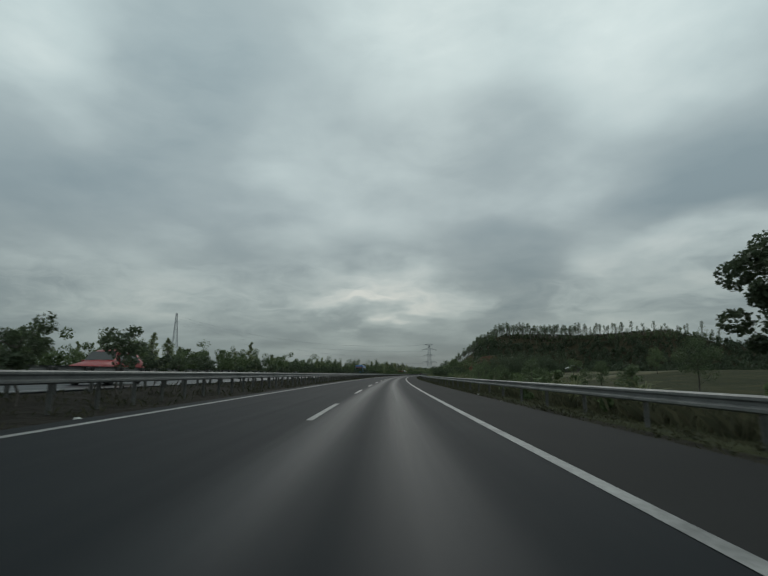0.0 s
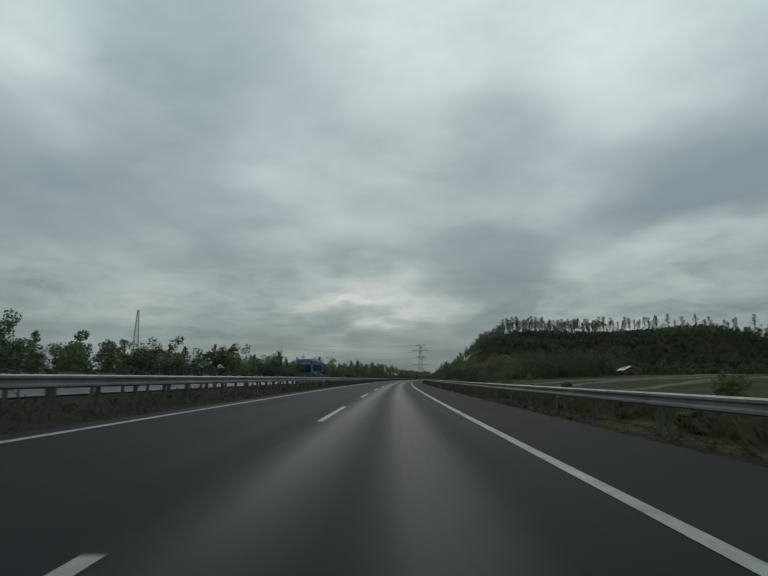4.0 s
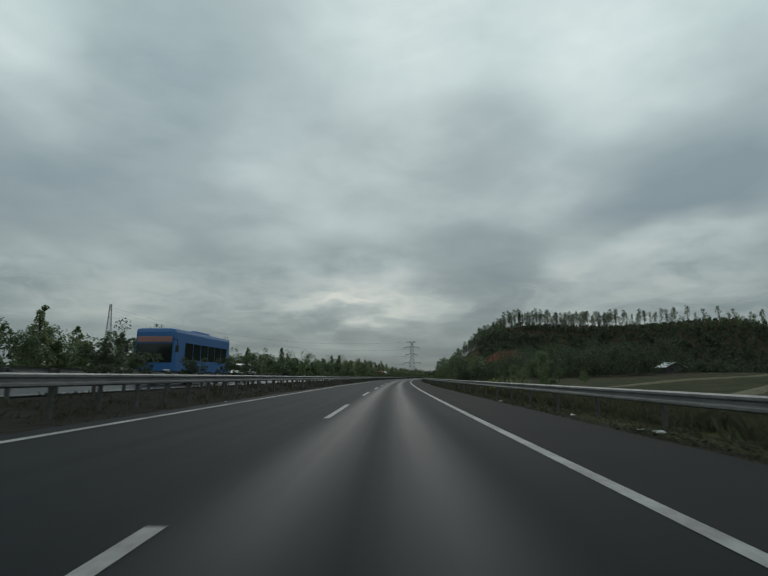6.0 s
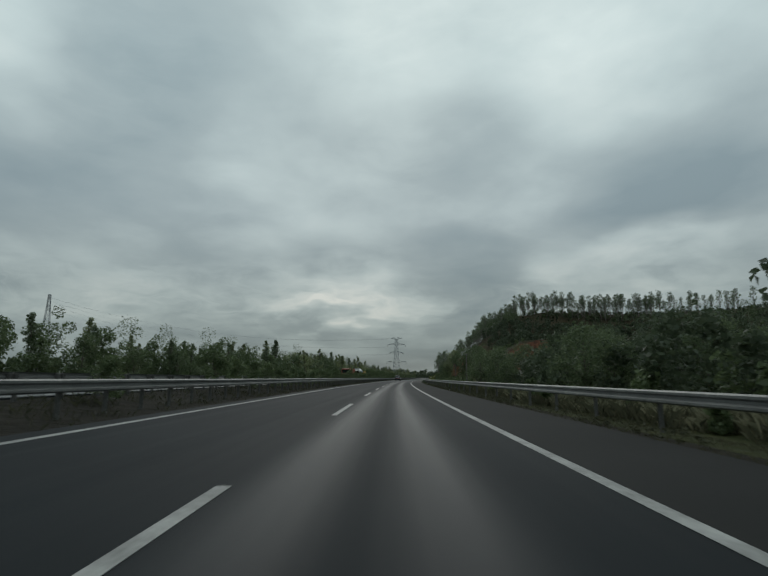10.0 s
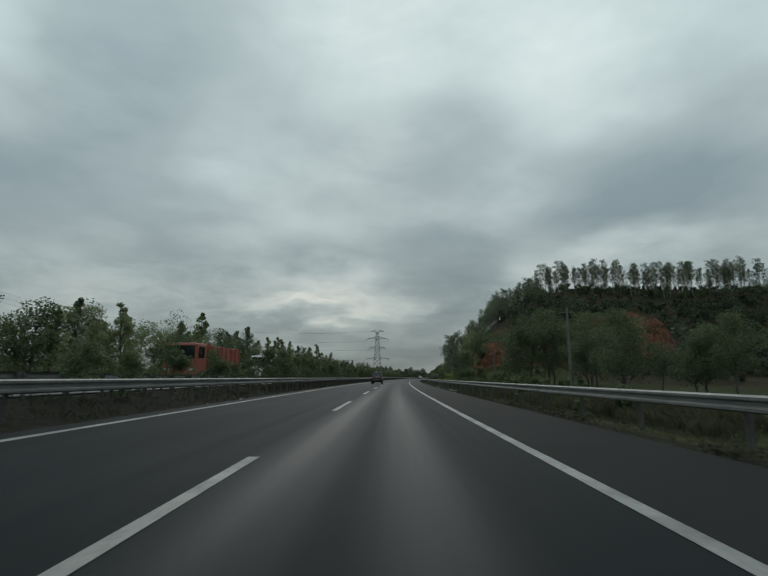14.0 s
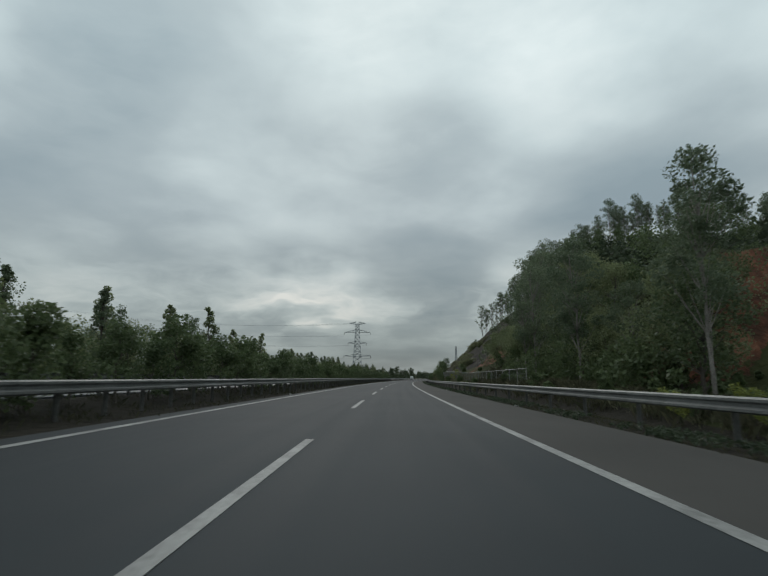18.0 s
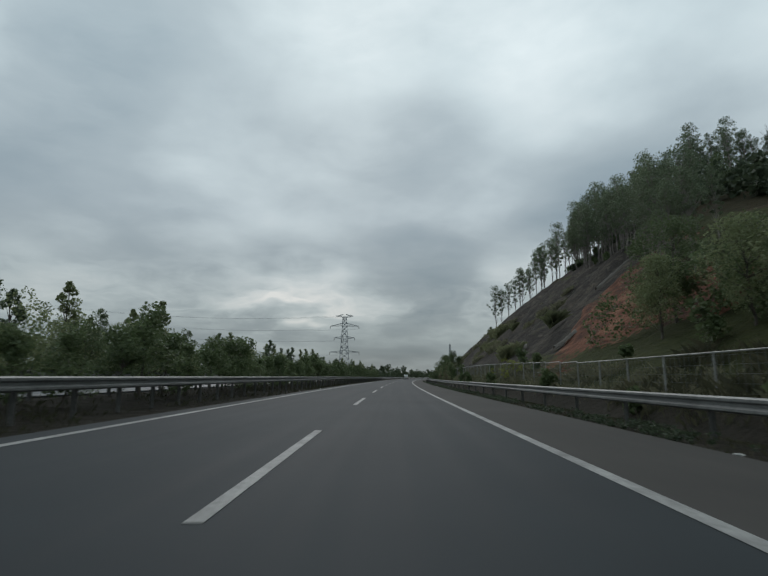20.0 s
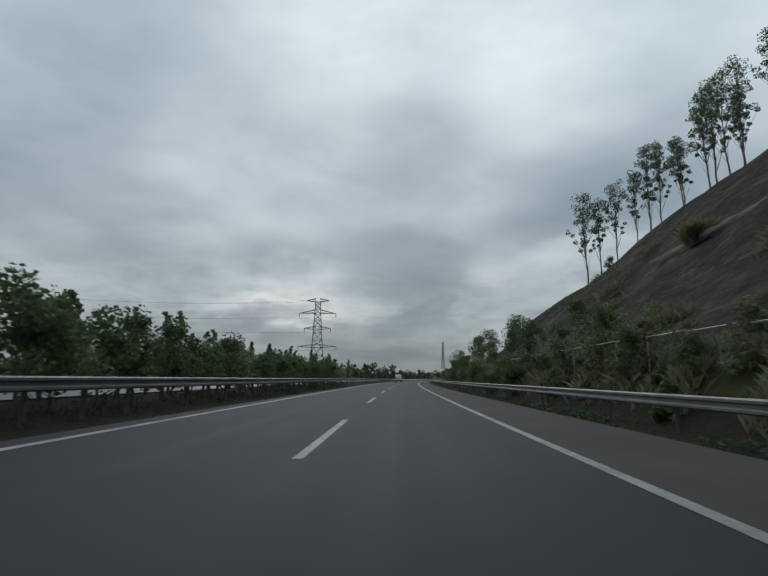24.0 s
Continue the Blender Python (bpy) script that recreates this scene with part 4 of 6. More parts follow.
woodland("far_woodland", "distant dark tree belts on the plain", 6, np.concatenate([
    spots_in(2, 300, 800, 1700, -260, -30, 8, 14), spots_in(3, 220, 790, 1700, 16, 300, 8, 14), spots_in(7, 330, 40, 900, -260, -55, 5, 9),
    spots_in(14, 120, 1250, 1900, -120, 120, 9, 16)]), 1.3)


# ---- grass ----
def grass(name, label, seed, n, s0, s1, u0, u1, h0, h1, mat=None, tufts=0, spread=0.3):
    """Thin bent blades, evenly spread or gathered in tufts."""
    g = np.random.default_rng(seed)
    if tufts:
        cs, cu, ch = g.uniform(s0, s1, tufts), g.uniform(u0, u1, tufts), g.uniform(0.55, 1.0, tufts)
        k = g.integers(0, tufts, n)
        s, u, h = cs[k] + g.normal(0, spread, n), cu[k] + g.normal(0, spread, n), g.uniform(h0, h1, n) * ch[k]
    else:
        s, u, h = g.uniform(s0, s1, n), g.uniform(u0, u1, n), g.uniform(h0, h1, n)
    x, y = plan(s, u)
    z = ground_z(s, u) - 0.08
    w = g.uniform(0, 2 * np.pi, n)
    lean = g.normal(0, 0.38, (n, 2)) * h[:, None]
    b = 0.003 + 0.003 * h
    p = np.stack([x, y, z], -1)
    side = np.stack([np.cos(w) * b, np.sin(w) * b, 0 * b], -1)
    mid = np.stack([lean[:, 0] * 0.35, lean[:, 1] * 0.35, h * 0.62], -1)
    tip = np.stack([lean[:, 0], lean[:, 1], h * g.uniform(0.75, 1.0, n)], -1)
    verts = np.stack([p - side, p + side, p + mid + side * 0.6, p + tip], 1).reshape(-1, 3)
    idx = np.arange(n) * 4
    faces = np.stack([idx, idx + 1, idx + 2, idx + 3], 1)
    return tagged(new(name, leaf_mesh(name, verts, faces, mat or M_GRASS)), label, "grass", kind="stuff")


grass("verge_grass", "short damp verge grass under the guard rail", 21, 130000, -3, 640, 5.2, 8.6, 0.04, 0.15)
grass("bank_grass", "tall weeds and yellowing grass on the bank", 22, 85000, 5, 500, 8.7, 13.0, 0.25, 1.0, M_GRASS, 2600, 0.28)
grass("dry_grass", "short dry grass tufts at the foot of the cut slope", 25, 26000, 440, 572, 9.5, 11.2, 0.12, 0.55, M_GRASS_DRY, 300, 0.3)
grass("dry_grass", "thin yellowing grass tufts behind the rail", 29, 9000, 240, 300, 9.3, 10.8, 0.3, 1.0, M_GRASS_DRY, 90, 0.2)
grass("dry_grass", "sparse feathery dry grass tufts before the fence", 28, 16000, 573, 680, 8.9, 10.6, 0.25, 0.9, M_GRASS_DRY, 170, 0.22)
grass("slope_grass", "grass clumps growing out of the netting", 26, 15000, 545, 640, 12, 30, 0.4, 1.2, M_GRASS_DRY, 26, 0.42)
for k, (s, u, r, h) in enumerate(((584, 20.9, 1.3, 2.2), (592, 20.9, 0.9, 1.9), (570, 21.1, 0.7, 1.6), (571, 16.8, 1.1, 1.9), (539, 18.9, 0.8, 1.7), (612, 23.6, 0.9, 1.7), (585, 17.5, 0.8, 1.5), (541, 14.0, 1.3, 1.6), (585, 10.4, 0.9, 1.0), (575, 10.2, 0.8, 1.0))):
    grass("reed_clump", "tall arching clump of pale green reed grass", 60 + k, 5200, s - 0.35 * r, s + 0.35 * r, u - 0.45 * r, u + 0.45 * r, 0.6 * h, h, M_REED, 6, 0.22 * r)
grass("median_grass", "dark rough grass on the median", 23, 60000, -3, 620, -10.4, -6.7, 0.06, 0.32, M_GRASS, 3000, 0.3)

def verge_weeds(name, label, seed, n, s0, s1, u0, u1, mat):
    """Low leafy weeds in loose patches."""
    g = np.random.default_rng(seed)
    s, u = g.uniform(s0, s1, n), u0 + (u1 - u0) * g.uniform(0, 1, n) ** 1.5
    keep = np.sin(s * 0.9) + np.sin(s * 0.37 + 2.0) + g.normal(0, 0.5, n) > -0.3
    s, u = s[keep], u[keep]
    x, y = plan(s, u)
    r = g.uniform(0.05, 0.16, len(s))
    pts = clump_cloud(g, np.stack([x, y, ground_z(s, u) + r * 0.5, r], -1), 16, 0.7)
    v, f = leaves(g, pts, 0.05, 0.5, 1.7)
    return tagged(new(name, leaf_mesh(name, v, f, mat)), label, "weeds", kind="stuff")


verge_weeds("verge_weeds", "low straggling green weeds along the edge of the shoulder", 31, 3600, 380, 640, 5.35, 6.5, M_LEAF_DARK)
verge_weeds("verge_weeds", "sparse damp weeds along the edge of the shoulder", 32, 2200, 0, 380, 5.4, 6.6, M_GRASS)


def field_bund(seed, s0, u0, s1, u1):
    """Low grassy bank dividing the field, from one point to another."""
    g = np.random.default_rng(seed)
    verts, faces = [], []
    for i in range(31):
        k = i / 30
        s, u = s0 + (s1 - s0) * k, u0 + (u1 - u0) * k + 0.8 * math.sin(7 * k + seed)
        for du, dz in ((-0.9, -0.15), (-0.35, 0.34), (0.3, 0.36), (0.9, -0.15)):
            x, y = plan(s - du, u + du * 0.6)
            verts.append((float(x), float(y), float(ground_z(s, u)) + dz * min(1.0, 5 * k, 5 - 5 * k) - 0.1 + g.uniform(-0.05, 0.05)))
    for i in range(30):
        for j in range(3):
            faces.append((i * 4 + j, i * 4 + j + 1, i * 4 + j + 5, i * 4 + j + 4))
    tagged(new("field_bund", mesh_of("field_bund", verts, faces, M_BUND, True)), "low dry-grass bank between two parts of the field", "bank", "field banks")


M_BUND = two_scale("dry_bank_grass", (0.045, 0.048, 0.02), (0.12, 0.105, 0.05), 0.5, 6.0, 0.95, 0.0, 0.8)
for k, (s0, u0, s1, u1) in enumerate(((150, 20, 250, 120), (182, 22, 270, 112), (208, 22, 305, 125), (80, 26, 150, 90), (104, 22, 190, 95))):
    field_bund(k, s0, u0, s1, u1)


def arching_plant(seed):
    """Long strap leaves bending over from one root."""
    g = np.random.default_rng(seed)
    ob = thing("arching_reed", "arching strap-leaved green plant on the bank behind the rail", "plant", "bank plants")
    verts, faces = [], []
    for i in range(34):
        w, h, out, wid = g.uniform(0, 2 * math.pi), g.uniform(0.9, 1.7), g.uniform(0.35, 1.1), g.uniform(0.025, 0.05)
        side = Vector((-math.sin(w), math.cos(w), 0)) * wid
        at = Vector((g.normal(0, 0.10), g.normal(0, 0.10), -0.1))
        base = len(verts)
        for q in range(6):
            k = q / 5
            p = at + Vector((math.cos(w) * out * k ** 1.6, math.sin(w) * out * k ** 1.6, h * (k * 1.45 - 0.55 * k ** 3)))
            verts += [p - side * (1 - k ** 2), p + side * (1 - k ** 2) + Vector((0, 0, 0.012))]
        faces += [(base + 2 * q, base + 2 * q + 1, base + 2 * q + 3, base + 2 * q + 2) for q in range(5)]
    child("leaf_tuft", mesh_of("leaf_tuft", verts, faces, M_REED, True), ob)
    return ob


REEDS = [arching_plant(i) for i in range(3)]
for s, u, k in ((18.5, 9.3, 1.0), (20.5, 9.9, 0.9), (25.5, 9.3, 1.0), (27, 9.9, 1.1), (31, 9.6, 0.9), (35.5, 9.2, 0.9), (61, 9.8, 1.0), (64, 10.6, 0.9), (69, 9.8, 1.1), (71, 10.8, 1.2), (73, 9.6, 1.0), (75.5, 10.4, 1.2), (78, 9.9, 1.1), (81, 10.9, 1.2), (84, 9.8, 1.0), (101, 9.6, 1.0), (183, 9.5, 1.1), (185.5, 10.2, 1.2),
                (188, 9.7, 1.0), (192, 10.4, 1.1), (240, 9.8, 1.0), (331, 9.5, 0.9), (560, 8.9, 0.9), (571, 9.0, 1.1), (574, 9.3, 1.0), (603, 8.8, 0.9)):
    plant(REEDS, rng, s, u, k)

# ---- power line ----
def strut(a, b, r):
    return tube([a, b], [r, r], 4)


def lattice(h, base, waist, bays):
    """Four legs and crossed bracing up to height h."""
    out = []

    def half(z):
        k = z / h
        return base * (1 - k) ** 1.25 + waist * (1 - (1 - k) ** 1.25)

    zs = [h * (1 - (1 - i / bays) ** 1.3) for i in range(bays + 1)]
    for i in range(bays):
        z0, z1 = zs[i], zs[i + 1]
        a, b = half(z0), half(z1)
        cs = [(-1, -1), (1, -1), (1, 1), (-1, 1)]
        for k in range(4):
            p, q = cs[k], cs[(k + 1) % 4]
            out.append(strut((p[0] * a, p[1] * a, z0), (p[0] * b, p[1] * b, z1), 0.30))
            out.append(strut((p[0] * a, p[1] * a, z0), (q[0] * b, q[1] * b, z1), 0.19))
            out.append(strut((q[0] * a, q[1] * a, z0), (p[0] * b, p[1] * b, z1), 0.19))
            out.append(strut((p[0] * b, p[1] * b, z1), (q[0] * b, q[1] * b, z1), 0.17))
    return out


def pylon():
    x, y = 77.9, 905.5
    ob = thing("pylon", "grey lattice steel high-voltage pylon with three pairs of cross-arms", "pylon", m=pose(x, y, 0, 0, 0, -6) @ Matrix.Scale(0.851, 4))
    v, f = tubes(lattice(60.5, 6.0, 1.9, 12))
    child("mast", mesh_of("mast", v, f, M_STEEL_HAZED), ob)
    ends = []
    for z, w, droop in ((60.0, 8.6, 0.0), (51.5, 14.0, -1.6), (38.5, 10.0, 0.0), (24.5, 14.5, 0.0)):
        for side in (-1, 1):
            arm = []
            tip = (side * w, 0, z + 1.2 + droop)
            for dy in (-1.9, 1.9):
                arm.append(strut((side * 1.5, dy, z), tip, 0.28))
                arm.append(strut((side * 1.5, dy, z + 2.6), tip, 0.28))
                for k in range(1, 4):
                    q = k / 4
                    arm.append(strut((side * (1.5 + (w - 1.5) * q), dy * (1 - q), z + (1.2 + droop) * q), (side * (1.5 + (w - 1.5) * q), dy * (1 - q), z + 2.6 + (droop - 1.4) * q), 0.11))
            v, f = tubes(arm)
            child("cross_arm", mesh_of("cross_arm", v, f, M_STEEL_HAZED), ob)
            if z < 60:
                v, f = tube([(tip[0], 0, tip[2]), (tip[0], 0, tip[2] - 1.4), (tip[0], 0, tip[2] - 2.8)], [0.16, 0.24, 0.14], 6)
                child("insulator", mesh_of("insulator", v, f, M_BARK_DARK), ob)
            ends.append((x + tip[0] * 0.851, y, (tip[2] - (2.8 if z < 60 else 0)) * 0.851))
    return ends


ends = pylon()
far = thing("lattice_mast", "tall thin grey lattice steel mast beyond the trees", "mast", m=pose(-401, 979, -1, 0, 0, 12))
v, f = tubes(lattice(117.0, 8.5, 1.4, 13))
child("mast", mesh_of("mast", v, f, M_STEEL_HAZED), far)
v, f = tubes([strut((0, 0, 112), (0, 0, 118), 0.3), strut((-3, 0, 108), (3, 0, 108), 0.2), strut((-3, 0, 100), (3, 0, 100), 0.2)])
child("head", mesh_of("head", v, f, M_STEEL_HAZED), far)
cables = thing("power_cable", "thin dark high-voltage cables sagging between the pylons", "cable")
for i, e in enumerate(ends):
    goal = Vector((-401 + (i % 2) * 2 - 1, 979, 112 - 5.0 * (i // 2)))
    pts = []
    for k in range(17):
        q = k / 16
        p = Vector(e).lerp(goal, q)
        p.z -= 4 * 22 * q * (1 - q)
        pts.append(p)
    v, f = tube(pts, [0.06] * 17, 4)
    child("cable", mesh_of("cable", v, f, M_STEEL_HAZED), cables)
mast2 = thing("distant_mast", "slim grey lattice mast far down the road", "mast", m=pose(*[float(q) for q in plan(1500, -6)], 18))
v, f = tubes(lattice(48.0, 2.6, 0.9, 9))
child("mast", mesh_of("mast", v, f, M_STEEL_HAZED), mast2)


# ---- vehicles ----
def paint(name, col, rough=0.28, dirt=0.35, coat=0.4):
    m, nt, b = material(name, rough)
    v = obj_vec(nt)
    n1 = noise_tex(nt, v, 1.3, 4.0)
    n2 = noise_tex(nt, v, 11.0, 5.0)
    f = maths(nt, "MULTIPLY", maths(nt, "MULTIPLY", n1, n2), dirt * 2.0)
    nt.links.new(mix(nt, f, col, (0.10, 0.095, 0.085)), b.inputs["Base Color"])
    nt.links.new(maths(nt, "MULTIPLY_ADD", n2, 0.3, rough - 0.1), b.inputs["Roughness"])
    b.inputs["Coat Weight"].default_value = coat
    return m


M_DARKPAINT = paint("charcoal_paint", (0.013, 0.0145, 0.020), 0.24, 0.06, 0.6)
M_DARKPAINT.node_tree.nodes["Principled BSDF"].inputs["Coat Weight"].default_value = 0.1
M_DARKPAINT.node_tree.nodes["Principled BSDF"].inputs["Specular IOR Level"].default_value = 0.27
M_RED = paint("red_paint", (0.27, 0.008, 0.009), 0.45, 0.12, 0.12)
M_WHITE = paint("white_paint", (0.72, 0.73, 0.72))
M_BLUE = paint("blue_paint", (0.012, 0.115, 0.33), 0.4, 0.2, 0.2)
M_PINK = paint("faded_pink_paint", (0.36, 0.16, 0.13), 0.5, 0.4, 0.1)
M_ORANGE = paint("orange_paint", (0.36, 0.062, 0.028), 0.5, 0.6, 0.1)
M_YELLOW = paint("yellow_paint", (0.55, 0.33, 0.04))
M_SILVER = paint("silver_paint", (0.45, 0.46, 0.46), 0.35)
M_TYRE = two_scale("tyre_rubber", (0.010, 0.010, 0.010), (0.028, 0.027, 0.026), 4.0, 40.0, 0.85)
M_RIM = two_scale("alloy_rim", (0.45, 0.45, 0.45), (0.62, 0.62, 0.61), 3.0, 20.0, 0.4, 0.55, 0.02)
M_TRIM = two_scale("black_plastic", (0.012, 0.012, 0.012), (0.03, 0.03, 0.03), 3.0, 30.0, 0.6)
M_CHROME = two_scale("chrome_trim", (0.72, 0.72, 0.72), (0.82, 0.82, 0.81), 3.0, 20.0, 0.28, 0.95, 0.0)
M_PIPE_GREY = two_scale("dull_trim", (0.16, 0.165, 0.17), (0.26, 0.265, 0.27), 3.0, 20.0, 0.35, 0.6, 0.0)
M_LAMP = two_scale("lamp_lens_red", (0.25, 0.012, 0.010), (0.40, 0.02, 0.016), 5.0, 30.0, 0.2)
M_LENS = two_scale("lamp_lens_clear", (0.42, 0.42, 0.42), (0.6, 0.6, 0.6), 5.0, 30.0, 0.15, 0.2)
M_PLATE = two_scale("number_plate_red", (0.45, 0.02, 0.02), (0.55, 0.03, 0.03), 5.0, 30.0, 0.45)
M_GLASS, _nt, _b = material("tinted_glass", 0.06)
_b.inputs["Base Color"].default_value = (0.012, 0.016, 0.016, 1)
_b.inputs["Specular IOR Level"].default_value = 0.6


def sweep(parent, name, mat, sections, label=""):
    """A closed solid through sections, each a ring of points with the same count."""
    n = len(sections[0])
    verts = [p for ring in sections for p in ring]
    faces = [tuple(reversed(range(n))), tuple(range((len(sections) - 1) * n, len(sections) * n))]
    for i in range(len(sections) - 1):
        for k in range(n):
            k2 = (k + 1) % n
            faces.append((i * n + k, i * n + k2, (i + 1) * n + k2, (i + 1) * n + k))
    bm = bmesh.new()
    vs = [bm.verts.new(v) for v in verts]
    for f in faces:
        bm.faces.new([vs[i] for i in f])
    bmesh.ops.recalc_face_normals(bm, faces=bm.faces)
    return part(name, bm, mat, parent, label, smooth=True)


def curved_pane(parent, name, mat, corner, label="", bow=0.07, rounding=5.0):
    """A bowed window pane with rounded corners: half widths and heights low and high, and y low and high."""
    w0, z0, y0, w1, z1, y1 = corner
    na, nb = 12, 8
    verts, faces = [], []
    for layer in (0.0, 0.02):
        for j in range(nb + 1):
            b = j / nb
            e = abs(2 * b - 1)
            w = (w0 + (w1 - w0) * b) * (1 - 0.13 * e ** rounding)
            for i in range(na + 1):
                a = 2 * i / na - 1
                verts.append((a * w, y0 + (y1 - y0) * b + bow * a * a + layer, z0 + (z1 - z0) * b + 0.03 * (1 - a * a) * (b - 0.5)))
    m = (na + 1) * (nb + 1)
    for j in range(nb):
        for i in range(na):
            q = j * (na + 1) + i
            faces.append((q, q + 1, q + na + 2, q + na + 1))
            faces.append((m + q, m + q + na + 1, m + q + na + 2, m + q + 1))
    rim = [i for i in range(na + 1)] + [j * (na + 1) + na for j in range(1, nb + 1)] + [nb * (na + 1) + i for i in range(na - 1, -1, -1)] + [j * (na + 1) for j in range(nb - 1, 0, -1)]
    for k in range(len(rim)):
        a, b = rim[k], rim[(k + 1) % len(rim)]
        faces.append((a, m + a, m + b, b))
    return child(name, mesh_of(name, verts, faces, mat, True), parent, label)


def smooth_stations(st, per=3):
    """More stations in between, on a smooth curve through the given ones."""
    a = np.array(st)
    out = []
    for i in range(len(a) - 1):
        p0, p1, p2, p3 = a[max(i - 1, 0)], a[i], a[i + 1], a[min(i + 2, len(a) - 1)]
        for k in range(per):
            q = k / per
            c = p1 + 0.5 * q * (p2 - p0 + q * (2 * p0 - 5 * p1 + 4 * p2 - p3 + q * (3 * (p1 - p2) + p3 - p0)))
            out.append(tuple(float(v) for v in c))
    out.append(tuple(st[-1]))
    return out


def loft(stations, parent, mat, name="body", bow=0.0):
    """Body shell through stations of y, bottom, belt, roof, half width, half roof width."""
    rings = []
    for y, zb, zl, zr, w, wr in stations:
        side = [(0.0, zb), (w * 0.80, zb), (w * 0.95, zb + 0.05), (w * 0.99, zb + (zl - zb) * 0.35), (w, zb + (zl - zb) * 0.70), (w * 0.975, zl)]
        side += [(wr + (w * 0.96 - wr) * 0.5, zl + (zr - zl) * 0.52), (wr, zl + (zr - zl) * 0.90), (wr * 0.90, zl + (zr - zl) * 0.985), (wr * 0.5, zr + 0.012), (0.0, zr + 0.02)]
        near = bow * max(0.0, 1 - y / 0.9)
        ring = [(x, y + near * (x / w) ** 2, z) for x, z in side] + [(-x, y + near * (x / w) ** 2, z) for x, z in reversed(side[1:-1])]
        rings.append(ring)
    n = len(rings[0])
    verts = [p for r in rings for p in r]
    faces = [tuple(range(n)), tuple(reversed(range((len(rings) - 1) * n, len(rings) * n)))]
    for i in range(len(rings) - 1):
        for k in range(n):
            k2 = (k + 1) % n
            faces.append((i * n + k2, i * n + k, (i + 1) * n + k, (i + 1) * n + k2))
    bm = bmesh.new()
    vs = [bm.verts.new(v) for v in verts]
    for f in faces:
        bm.faces.new([vs[i] for i in f])
    bmesh.ops.recalc_face_normals(bm, faces=bm.faces)
    bmesh.ops.triangulate(bm, faces=[f for f in bm.faces if len(f.verts) > 4])
    return part(name, bm, mat, parent, smooth=True)


def slab(points, depth, mat, parent, name, label=""):
    """A flat polygon with thickness towards its back."""
    pts = [Vector(p) for p in points]
    nrm = (pts[1] - pts[0]).cross(pts[2] - pts[0]).normalized()
    bm = bmesh.new()
    a = [bm.verts.new(p) for p in pts]
    b = [bm.verts.new(p - nrm * depth) for p in pts]
    bm.faces.new(a)
    bm.faces.new(list(reversed(b)))
    for i in range(len(pts)):
        j = (i + 1) % len(pts)
        bm.faces.new((a[i], b[i], b[j], a[j]))
    bmesh.ops.recalc_face_normals(bm, faces=bm.faces)
    return part(name, bm, mat, parent, label)


def wheel(parent, x, y, r, w, side):
    """A tyre with a rounded shoulder and a six-spoke rim on its outer side."""
    prof = [(-w / 2, r * 0.62), (-w / 2, r * 0.90), (-w * 0.38, r), (w * 0.38, r), (w / 2, r * 0.90), (w / 2, r * 0.62), (w * 0.30, r * 0.60)]
    verts, faces, n = [], [], 20
    for k in range(n):
        a = 2 * math.pi * k / n
        verts += [(px, math.cos(a) * pr, math.sin(a) * pr) for px, pr in prof]
    m = len(prof)
    for k in range(n):
        k2 = (k + 1) % n
        for i in range(m - 1):
            faces.append((k * m + i, k * m + i + 1, k2 * m + i + 1, k2 * m + i))
    tyre = child("wheel", mesh_of("tyre", verts, faces, M_TYRE, True), parent, m=Matrix.Translation((x, y, r)))
    bm = bmesh.new()
    bmesh.ops.create_cone(bm, cap_ends=True, segments=20, radius1=r * 0.63, radius2=r * 0.60, depth=0.05, matrix=Matrix.Translation((side * w * 0.22, 0, 0)) @ Euler((0, math.pi / 2, 0)).to_matrix().to_4x4())
    part("rim_dish", bm, M_TRIM, tyre)
    bm = bmesh.new()
    for k in range(6):
        a = 2 * math.pi * k / 6
        box_bm(0.04, r * 0.22, r * 0.54, (0, 0, 0), 0.0, bm)
        bmesh.ops.transform(bm, matrix=Euler((a, 0, 0)).to_matrix().to_4x4() @ Matrix.Translation((side * w * 0.40, 0, r * 0.33)), verts=bm.verts[-8:])
    ring_ = []
    for k in range(24):
        a = 2 * math.pi * k / 24
        ring_.append([bm.verts.new((side * w * (0.5 if j in (0, 1) else 0.3), math.cos(a) * r * q, math.sin(a) * r * q)) for j, q in ((0, 0.57), (1, 0.64), (2, 0.64), (3, 0.57))])
    for k in range(24):
        p, q = ring_[k], ring_[(k + 1) % 24]
        for j in range(4):
            bm.faces.new((p[j], p[(j + 1) % 4], q[(j + 1) % 4], q[j]))
    bmesh.ops.create_cone(bm, cap_ends=True, segments=14, radius1=r * 0.17, radius2=r * 0.13, depth=0.07, matrix=Matrix.Translation((side * w * 0.40, 0, 0)) @ Euler((0, math.pi / 2, 0)).to_matrix().to_4x4())
    bmesh.ops.recalc_face_normals(bm, faces=bm.faces)
    part("rim", bm, M_RIM, tyre, "silver six-spoke alloy rim")
    return tyre


